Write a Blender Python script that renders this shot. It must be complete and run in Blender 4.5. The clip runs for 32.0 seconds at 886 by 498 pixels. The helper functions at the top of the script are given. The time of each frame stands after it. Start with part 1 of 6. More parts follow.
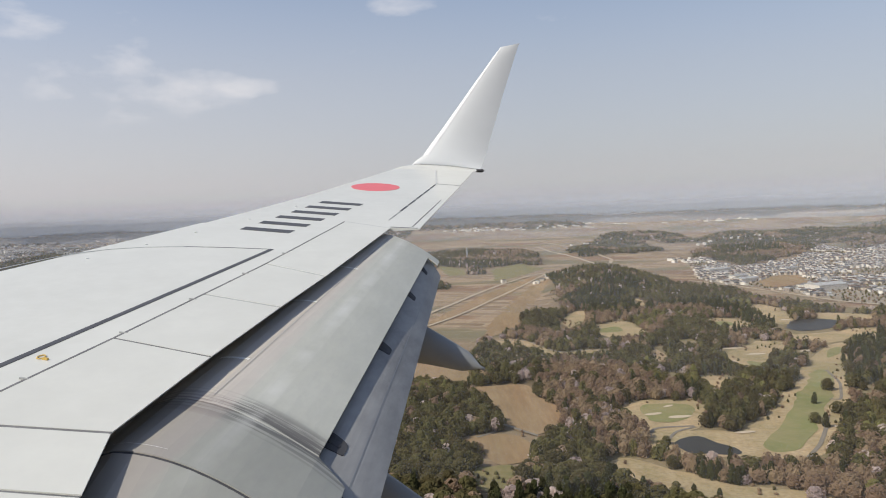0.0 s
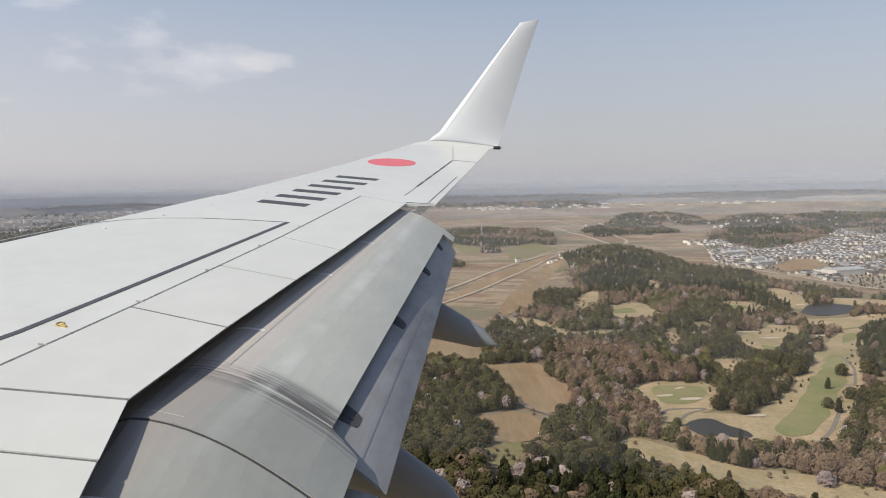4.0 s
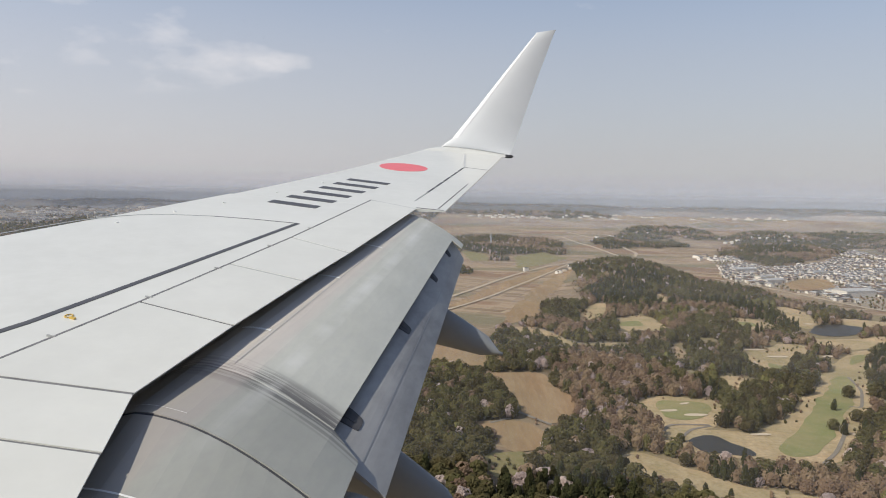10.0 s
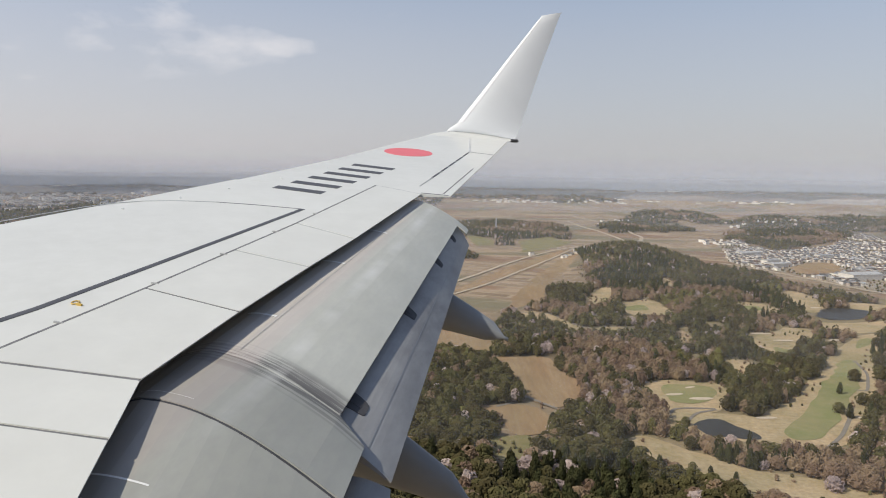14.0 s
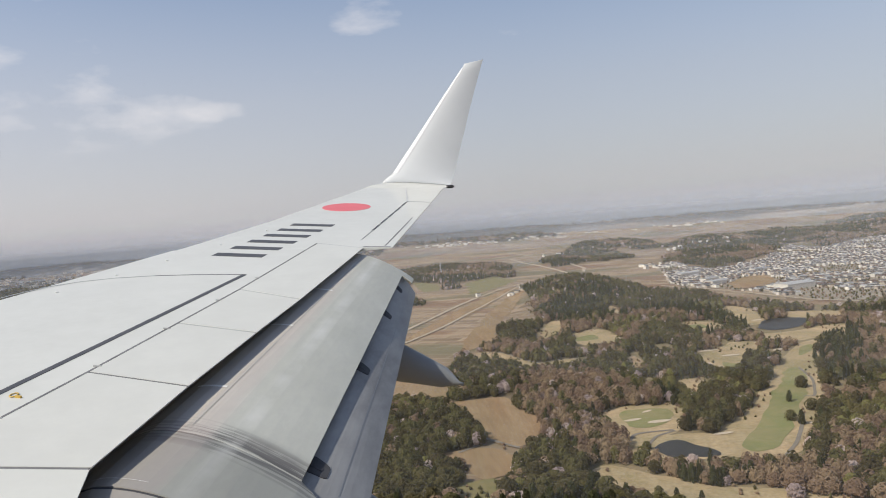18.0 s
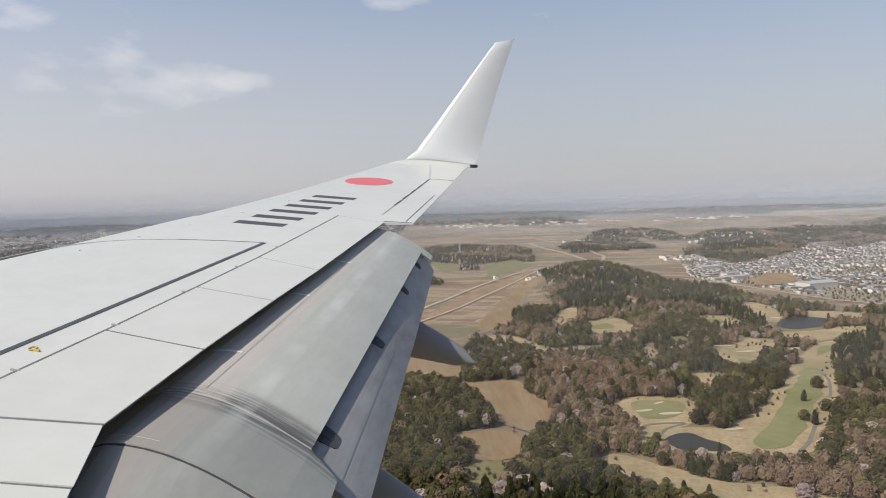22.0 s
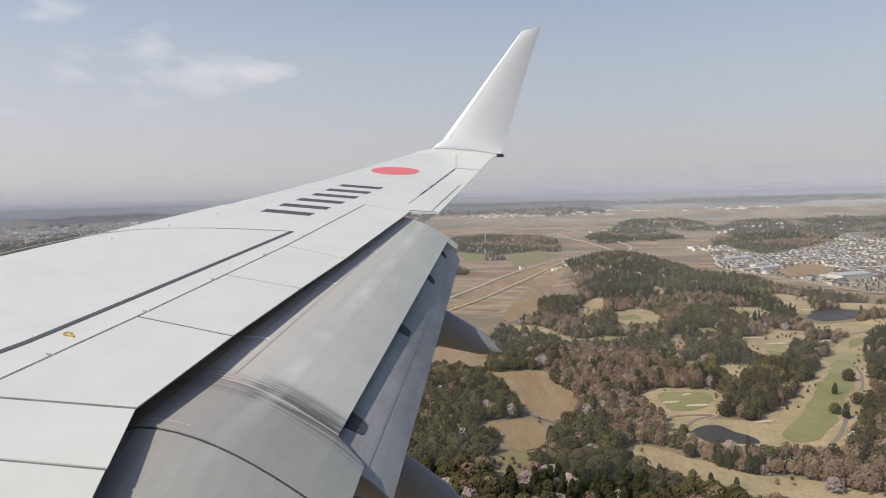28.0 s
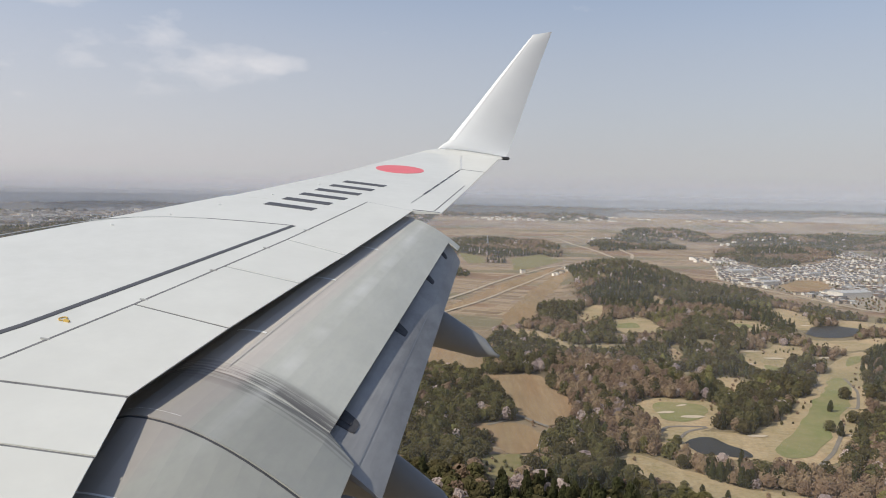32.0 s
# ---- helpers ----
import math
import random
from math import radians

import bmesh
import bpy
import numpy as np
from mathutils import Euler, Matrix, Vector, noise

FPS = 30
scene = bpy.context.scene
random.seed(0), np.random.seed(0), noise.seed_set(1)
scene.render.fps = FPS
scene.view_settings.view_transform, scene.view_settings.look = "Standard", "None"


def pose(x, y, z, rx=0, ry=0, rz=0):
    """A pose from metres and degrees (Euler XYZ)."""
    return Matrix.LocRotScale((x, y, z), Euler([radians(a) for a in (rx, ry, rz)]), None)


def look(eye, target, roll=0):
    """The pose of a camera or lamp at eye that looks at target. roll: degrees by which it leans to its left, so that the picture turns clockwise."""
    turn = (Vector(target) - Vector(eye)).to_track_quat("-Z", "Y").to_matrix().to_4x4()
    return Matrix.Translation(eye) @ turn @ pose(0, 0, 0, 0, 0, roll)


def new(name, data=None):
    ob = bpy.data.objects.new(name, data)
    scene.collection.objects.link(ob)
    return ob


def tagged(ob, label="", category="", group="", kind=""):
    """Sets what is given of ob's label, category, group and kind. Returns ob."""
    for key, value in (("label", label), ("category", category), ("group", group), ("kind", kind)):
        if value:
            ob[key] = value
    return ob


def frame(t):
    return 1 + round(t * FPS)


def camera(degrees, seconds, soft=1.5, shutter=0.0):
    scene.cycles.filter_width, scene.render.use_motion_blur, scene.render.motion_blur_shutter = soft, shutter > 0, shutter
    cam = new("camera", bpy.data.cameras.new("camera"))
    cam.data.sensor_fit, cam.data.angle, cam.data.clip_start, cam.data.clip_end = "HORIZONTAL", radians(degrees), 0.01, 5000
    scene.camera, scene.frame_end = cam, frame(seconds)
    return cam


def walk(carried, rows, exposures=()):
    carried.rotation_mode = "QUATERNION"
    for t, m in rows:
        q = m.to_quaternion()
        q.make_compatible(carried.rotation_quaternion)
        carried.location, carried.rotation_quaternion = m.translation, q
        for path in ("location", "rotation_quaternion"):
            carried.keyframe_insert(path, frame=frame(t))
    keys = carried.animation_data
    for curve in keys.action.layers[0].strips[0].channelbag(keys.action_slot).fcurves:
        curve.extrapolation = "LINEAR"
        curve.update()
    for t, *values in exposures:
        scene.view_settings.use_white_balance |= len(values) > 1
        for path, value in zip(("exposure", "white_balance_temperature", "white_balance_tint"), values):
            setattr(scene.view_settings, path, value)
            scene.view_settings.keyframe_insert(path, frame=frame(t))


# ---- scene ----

# =====================================================================
# camera and its way: a hand-held camera at a cabin window behind a wing
# =====================================================================
cam = camera(62.0, 32.0, soft=1.0)
EYE_Z = 180.0
ROWS = [
    (0, 0.000, 0.000, 180.000, -0.00, -2.36, -1.62),
    (0.5, -0.003, 0.008, 180.010, 0.14, -2.80, -1.22),
    (1, 0.006, 0.008, 180.006, 0.49, -3.21, -0.88),
    (1.5, -0.008, 0.012, 179.996, 0.47, -3.43, -0.63),
    (2, -0.008, -0.001, 180.005, 0.73, -3.78, -0.63),
    (2.5, 0.001, -0.002, 180.016, 1.00, -3.98, -0.86),
    (3, -0.007, 0.017, 180.003, 1.24, -4.08, -0.60),
    (3.5, -0.014, 0.021, 179.981, 1.22, -4.16, -0.73),
    (5.5, -0.010, 0.026, 179.980, 0.66, -3.60, 0.05),
    (6, -0.011, 0.016, 179.978, 0.43, -3.92, 0.11),
    (6.5, -0.006, 0.003, 179.988, 0.38, -4.28, 0.60),
    (7, -0.011, 0.013, 179.987, 0.46, -4.58, 1.24),
    (7.5, -0.005, 0.016, 179.984, 0.30, -4.63, 1.54),
    (8, -0.008, 0.008, 179.984, 0.36, -4.29, 1.53),
    (8.5, 0.004, 0.019, 179.997, 0.77, -4.29, 2.35),
    (9, -0.014, 0.011, 179.965, 0.82, -4.60, 1.61),
    (9.5, -0.018, -0.005, 179.974, 1.32, -4.19, 1.07),
    (10, -0.008, 0.001, 179.989, 1.84, -3.62, 1.45),
    (10.5, -0.012, 0.011, 179.987, 1.67, -3.36, 1.97),
    (11, 0.003, 0.001, 180.007, 1.81, -3.43, 2.79),
    (11.5, 0.004, 0.019, 180.003, 1.67, -3.61, 2.67),
    (12, -0.003, -0.013, 180.010, 1.41, -3.73, 2.69),
    (12.5, -0.006, 0.005, 179.988, 1.56, -4.12, 2.03),
    (13, -0.014, -0.006, 179.980, 1.77, -4.52, 1.75),
    (13.5, -0.024, -0.001, 179.984, 1.94, -4.63, 1.61),
    (14, -0.006, 0.008, 179.994, 2.23, -4.81, 1.24),
    (14.5, -0.021, -0.005, 179.985, 2.27, -4.57, 1.08),
    (16.5, -0.012, 0.015, 180.013, 1.57, -5.27, -3.97),
    (17, -0.016, 0.040, 179.992, 1.41, -1.93, -5.84),
    (17.5, -0.008, -0.015, 180.010, -1.12, -1.37, -5.21),
    (18, -0.003, -0.043, 180.016, -2.15, -1.25, -4.08),
    (18.5, -0.004, -0.018, 179.997, -2.50, -1.39, -3.17),
    (19, -0.004, -0.018, 179.996, -2.43, -1.50, -2.72),
    (19.5, 0.001, -0.006, 179.997, -1.93, -1.25, -2.40),
    (20, 0.002, 0.004, 179.989, -1.50, -1.62, -1.81),
    (20.5, -0.011, -0.021, 179.988, -1.51, -1.96, -2.29),
    (21, -0.020, -0.011, 179.976, -0.84, -2.05, -1.95),
    (21.5, -0.012, 0.001, 179.971, -0.80, -2.17, -2.02),
    (22, -0.009, 0.002, 179.989, -0.55, -2.71, -1.17),
    (22.5, -0.004, -0.002, 179.994, -0.46, -2.82, -0.73),
    (23, -0.014, -0.008, 179.975, -0.44, -2.74, -1.17),
    (23.5, -0.013, -0.014, 179.984, -0.36, -2.68, -1.07),
    (24, -0.007, 0.001, 179.983, -0.17, -2.65, -1.06),
    (24.5, -0.005, -0.007, 180.010, 0.01, -2.76, -0.32),
    (25, -0.007, 0.006, 179.992, 0.33, -2.96, -0.39),
    (25.5, -0.007, 0.005, 179.984, 0.46, -3.25, -0.89),
    (27.5, -0.016, 0.003, 179.975, 1.32, -4.02, -1.10),
    (28, -0.013, -0.007, 179.979, 1.46, -3.45, -1.13),
    (28.5, -0.005, 0.003, 180.001, 1.56, -2.99, -0.14),
    (29, -0.004, -0.009, 179.995, 1.42, -2.85, -0.04),
    (29.5, -0.001, -0.009, 179.998, 1.49, -2.70, 0.38),
    (30, -0.002, 0.006, 180.005, 1.52, -2.56, 1.20),
    (30.5, -0.002, 0.010, 179.999, 1.54, -2.42, 1.74),
    (31, -0.011, -0.001, 179.997, 1.54, -2.50, 1.91),
    (31.5, -0.008, 0.016, 179.980, 1.64, -3.03, 1.48),
    (32, -0.004, 0.015, 179.986, 1.59, -3.44, 1.39),
]
# the aircraft flies with a slight bank, so the wing and the camera lean together
BANK = pose(0, 0, EYE_Z, -0.92, 0.5) @ pose(0, 0, -EYE_Z)
walk(cam, [(t, BANK @ pose(x, y, z, 90 + p, 0, yaw) @ pose(0, 0, 0, 0, 0, r)) for t, x, y, z, yaw, p, r in ROWS])

# =====================================================================
# daylight
# =====================================================================
SUN_TO = Vector((-0.62, -0.30, 0.72)).normalized()
sun_el = math.asin(SUN_TO.z)
world = bpy.data.worlds.new("spring_sky")
scene.world = world
world.use_nodes = True
wn, wl = world.node_tree.nodes, world.node_tree.links
wn.clear()
w_out = wn.new("ShaderNodeOutputWorld")
w_bg = wn.new("ShaderNodeBackground")
w_sky = wn.new("ShaderNodeTexSky")
w_sky.sky_type = "NISHITA"
w_sky.sun_disc = False
w_sky.sun_elevation = sun_el
w_sky.sun_rotation = math.atan2(SUN_TO.x, SUN_TO.y)
w_sky.altitude = 200
w_sky.air_density, w_sky.dust_density, w_sky.ozone_density = 1.0, 0.8, 2.0
w_bg.inputs["Strength"].default_value = 0.132


def math_node(nodes, links, op, a, b=None, clamp=False):
    n = nodes.new("ShaderNodeMath")
    n.operation, n.use_clamp = op, clamp
    for i, v in enumerate((a, b)):
        if v is None:
            continue
        if isinstance(v, (int, float)):
            n.inputs[i].default_value = v
        else:
            links.new(v, n.inputs[i])
    return n.outputs[0]


# haze whitens the sky towards the horizon, a few thin cumulus drift in it
w_tc = wn.new("ShaderNodeTexCoord")
w_sep = wn.new("ShaderNodeSeparateXYZ")
wl.new(w_tc.outputs["Generated"], w_sep.inputs[0])
w_ramp = wn.new("ShaderNodeValToRGB")
wl.new(w_sep.outputs["Z"], w_ramp.inputs[0])
re = w_ramp.color_ramp.elements
re[0].position, re[0].color = 0.0, (0.95, 0.95, 0.95, 1)
re[1].position, re[1].color = 0.33, (0.20, 0.20, 0.20, 1)
remid = w_ramp.color_ramp.elements.new(0.17)
remid.color = (0.66, 0.66, 0.66, 1)
w_haze = wn.new("ShaderNodeMix")
w_haze.data_type = "RGBA"
wl.new(w_ramp.outputs[0], w_haze.inputs[0])
wl.new(w_sky.outputs[0], w_haze.inputs[6])
# the haze glows paler and warmer on the side of the sun
w_side = wn.new("ShaderNodeMix")
w_side.data_type = "RGBA"
wl.new(math_node(wn, wl, "DIVIDE", math_node(wn, wl, "SUBTRACT", 0.15, w_sep.outputs["X"]), 0.70, True), w_side.inputs[0])
w_side.inputs[6].default_value, w_side.inputs[7].default_value = (3.66, 3.60, 3.82, 1), (4.56, 4.38, 4.58, 1)
wl.new(w_side.outputs[2], w_haze.inputs[7])

w_noise = wn.new("ShaderNodeTexNoise")
w_map = wn.new("ShaderNodeMapping")
w_map.inputs["Scale"].default_value = (16, 16, 42)
wl.new(w_tc.outputs["Generated"], w_map.inputs[0])
wl.new(w_map.outputs[0], w_noise.inputs["Vector"])
w_noise.inputs["Scale"].default_value = 1.0
w_noise.inputs["Detail"].default_value = 6.0
w_noise.inputs["Roughness"].default_value = 0.55
cloud_sum = None
for az, el, wide, tall, amount in ((-18.0, 9.0, 4.8, 1.7, 0.85), (-14.1, 9.3, 2.8, 0.9, 0.76), (-22.5, 10.5, 1.9, 1.6, 0.45), (-27.5, 8.6, 2.2, 1.8, 0.5),
                                   (-3.0, 15.7, 3.4, 2.2, 0.95), (-29.0, 13.5, 3.0, 1.8, 0.4), (-23.0, 6.8, 3.6, 0.9, 0.35), (-24.0, 10.0, 17.0, 9.0, 0.40), (4.0, 13.0, 14.0, 6.0, 0.16)):
    d = Vector((math.sin(radians(az)) * math.cos(radians(el)), math.cos(radians(az)) * math.cos(radians(el)), math.sin(radians(el))))
    side = Vector((math.cos(radians(az)), -math.sin(radians(az)), 0))
    upw = side.cross(d)
    parts = []
    for axis, size in ((side, wide), (upw, tall)):
        dot = wn.new("ShaderNodeVectorMath")
        dot.operation = "DOT_PRODUCT"
        wl.new(w_tc.outputs["Generated"], dot.inputs[0])
        dot.inputs[1].default_value = axis / radians(size)
        parts.append(math_node(wn, wl, "POWER", math_node(wn, wl, "ABSOLUTE", dot.outputs["Value"]), 2.0))
    front = wn.new("ShaderNodeVectorMath")
    front.operation = "DOT_PRODUCT"
    wl.new(w_tc.outputs["Generated"], front.inputs[0])
    front.inputs[1].default_value = d
    r2 = math_node(wn, wl, "ADD", parts[0], parts[1])
    blob = math_node(wn, wl, "SUBTRACT", 1.0, r2, True)
    blob = math_node(wn, wl, "MULTIPLY", blob, math_node(wn, wl, "GREATER_THAN", front.outputs["Value"], 0.5))
    blob = math_node(wn, wl, "MULTIPLY", blob, amount)
    cloud_sum = blob if cloud_sum is None else math_node(wn, wl, "ADD", cloud_sum, blob)
w_c = math_node(wn, wl, "ADD", cloud_sum, math_node(wn, wl, "MULTIPLY", math_node(wn, wl, "SUBTRACT", w_noise.outputs["Fac"], 0.72), 2.4))
w_c = math_node(wn, wl, "MULTIPLY", w_c, math_node(wn, wl, "GREATER_THAN", cloud_sum, 0.0))
w_c = math_node(wn, wl, "MULTIPLY", w_c, 0.42, True)
w_cl = wn.new("ShaderNodeMix")
w_cl.data_type = "RGBA"
wl.new(w_c, w_cl.inputs[0])
wl.new(w_haze.outputs[2], w_cl.inputs[6])
w_cl.inputs[7].default_value = (7.3, 6.95, 6.85, 1)
wl.new(w_cl.outputs[2], w_bg.inputs["Color"])
wl.new(w_bg.outputs[0], w_out.inputs["Surface"])

sun = new("sun", bpy.data.lights.new("sun", "SUN"))
sun.data.energy, sun.data.angle, sun.data.color = 3.65, radians(0.6), (1.0, 0.93, 0.81)
sun.matrix_world = look(SUN_TO * 900, (0, 0, 0))

# =====================================================================
# materials
# =====================================================================


def material(name, base, vary=(), scale=1.0, rough=0.6, metal=0.0, bump=0.0, bump_scale=40.0, detail=5.0, coat=0.0, tint=0.0, island=0.0, attr="", spec=0.5, stretch=(1, 1, 1), objrand=0.0):
    """A surface of base colour that varies towards the colours in vary at the given scale, with fine relief."""
    m = bpy.data.materials.new(name)
    m.use_nodes = True
    n, l = m.node_tree.nodes, m.node_tree.links
    b = n["Principled BSDF"]
    b.inputs["Roughness"].default_value, b.inputs["Metallic"].default_value = rough, metal
    b.inputs["Specular IOR Level"].default_value = spec
    b.inputs["Coat Weight"].default_value = coat
    tc = n.new("ShaderNodeTexCoord")
    mp = n.new("ShaderNodeMapping")
    mp.inputs["Scale"].default_value = stretch
    l.new(tc.outputs["Object"], mp.inputs[0])
    col = None
    for i, (c, amount, s) in enumerate(vary):
        nz = n.new("ShaderNodeTexNoise")
        nz.inputs["Scale"].default_value, nz.inputs["Detail"].default_value, nz.inputs["Roughness"].default_value = s, detail, 0.62
        l.new(mp.outputs[0], nz.inputs["Vector"])
        rp = n.new("ShaderNodeValToRGB")
        rp.color_ramp.elements[0].position, rp.color_ramp.elements[1].position = 0.38, 0.66
        rp.color_ramp.elements[0].color, rp.color_ramp.elements[1].color = (0, 0, 0, 1), (amount, amount, amount, 1)
        l.new(nz.outputs["Fac"], rp.inputs[0])
        mx = n.new("ShaderNodeMix")
        mx.data_type = "RGBA"
        l.new(rp.outputs[0], mx.inputs[0])
        if col is None:
            mx.inputs[6].default_value = (*base, 1)
        else:
            l.new(col, mx.inputs[6])
        mx.inputs[7].default_value = (*c, 1)
        col = mx.outputs[2]
    for source, amount in (("attr", tint), ("island", island), ("object", objrand)):
        if not amount:
            continue
        if source == "attr":
            a = n.new("ShaderNodeAttribute")
            a.attribute_name = attr or "tint"
            val = a.outputs["Fac"]
        elif source == "island":
            val = n.new("ShaderNodeNewGeometry").outputs["Random Per Island"]
        else:
            val = n.new("ShaderNodeObjectInfo").outputs["Random"]
        hsv = n.new("ShaderNodeHueSaturation")
        v = math_node(n, l, "ADD", math_node(n, l, "MULTIPLY", val, 2 * amount), 1 - amount)
        l.new(v, hsv.inputs["Value"])
        h = math_node(n, l, "ADD", math_node(n, l, "MULTIPLY", val, 0.05 * min(amount * 2, 1)), 0.5 - 0.025 * min(amount * 2, 1))
        l.new(h, hsv.inputs["Hue"])
        if col is None:
            hsv.inputs["Color"].default_value = (*base, 1)
        else:
            l.new(col, hsv.inputs["Color"])
        col = hsv.outputs[0]
    if col is None:
        b.inputs["Base Color"].default_value = (*base, 1)
    else:
        l.new(col, b.inputs["Base Color"])
    if bump:
        nz = n.new("ShaderNodeTexNoise")
        nz.inputs["Scale"].default_value, nz.inputs["Detail"].default_value = bump_scale, 4.0
        l.new(tc.outputs["Object"], nz.inputs["Vector"])
        bp = n.new("ShaderNodeBump")
        bp.inputs["Strength"].default_value, bp.inputs["Distance"].default_value = bump, 0.02
        l.new(nz.outputs["Fac"], bp.inputs["Height"])
        l.new(bp.outputs[0], b.inputs["Normal"])
    return m


M_SKIN = material("wing_paint", (0.695, 0.692, 0.632), [((0.615, 0.612, 0.56), 0.55, 0.55), ((0.725, 0.722, 0.668), 0.5, 6.0), ((0.58, 0.575, 0.52), 0.25, 1.7)], rough=0.42, coat=0.15, bump=0.02, bump_scale=3.0)
M_SPOIL = material("spoiler_paint", (0.682, 0.68, 0.622), [((0.60, 0.598, 0.55), 0.6, 0.8), ((0.64, 0.638, 0.588), 0.6, 9.0), ((0.56, 0.555, 0.50), 0.3, 2.2)], rough=0.45, coat=0.1, objrand=0.02)
M_WLET = material("winglet_paint", (0.73, 0.74, 0.725), [((0.66, 0.67, 0.655), 0.5, 0.7)], rough=0.35, coat=0.3)
M_BARE = material("leading_edge_metal", (0.78, 0.79, 0.80), [((0.65, 0.66, 0.67), 0.5, 4.0)], rough=0.28, metal=0.7)
M_AFT = material("aft_flap_paint", (0.292, 0.292, 0.288), [((0.17, 0.168, 0.166), 0.8, 1.6), ((0.12, 0.117, 0.115), 0.45, 2.7), ((0.35, 0.35, 0.345), 0.5, 7.0)], rough=0.5, stretch=(1, 0.35, 1))
M_FAIR = material("fairing_paint", (0.25, 0.262, 0.27), [((0.19, 0.20, 0.205), 0.6, 1.5)], rough=0.5)
M_SEAL = material("dark_rubber_seal", (0.045, 0.045, 0.05), [((0.09, 0.09, 0.095), 0.6, 8.0)], rough=0.8)
M_SEALBAND = material("worn_grey_strip", (0.24, 0.225, 0.205), [((0.12, 0.11, 0.10), 0.7, 9.0), ((0.36, 0.35, 0.33), 0.4, 22.0)], rough=0.7)
M_LINE = material("grey_panel_joint", (0.20, 0.20, 0.20), [((0.10, 0.10, 0.10), 0.7, 5.0)], rough=0.8)
M_FAINT = material("pale_panel_joint", (0.42, 0.43, 0.42), [((0.28, 0.28, 0.27), 0.7, 5.0)], rough=0.8)
M_COVE = material("flap_cove_primer", (0.52, 0.52, 0.53), [((0.36, 0.36, 0.365), 0.7, 3.0)], rough=0.7)
M_RED = material("red_disc_paint", (0.80, 0.165, 0.17), [((0.72, 0.14, 0.15), 0.5, 5.0)], rough=0.45, coat=0.1)
M_BLACK = material("charcoal_marking_paint", (0.072, 0.072, 0.074), [((0.11, 0.11, 0.11), 0.5, 6.0)], rough=0.5)
M_YELLOW = material("yellow_fitting_paint", (0.70, 0.48, 0.12), [((0.45, 0.27, 0.03), 0.5, 20.0)], rough=0.5)
M_WNOSE = material("winglet_nose_paint", (0.86, 0.86, 0.85), [((0.78, 0.78, 0.77), 0.5, 3.0)], rough=0.3)
M_WHITE = material("plain_white_paint", (0.80, 0.80, 0.78), [((0.62, 0.62, 0.60), 0.5, 14.0)], rough=0.4)
M_LIP = material("bare_alloy_lip", (0.72, 0.72, 0.70), [((0.5, 0.5, 0.48), 0.6, 12.0)], rough=0.4, metal=0.4)


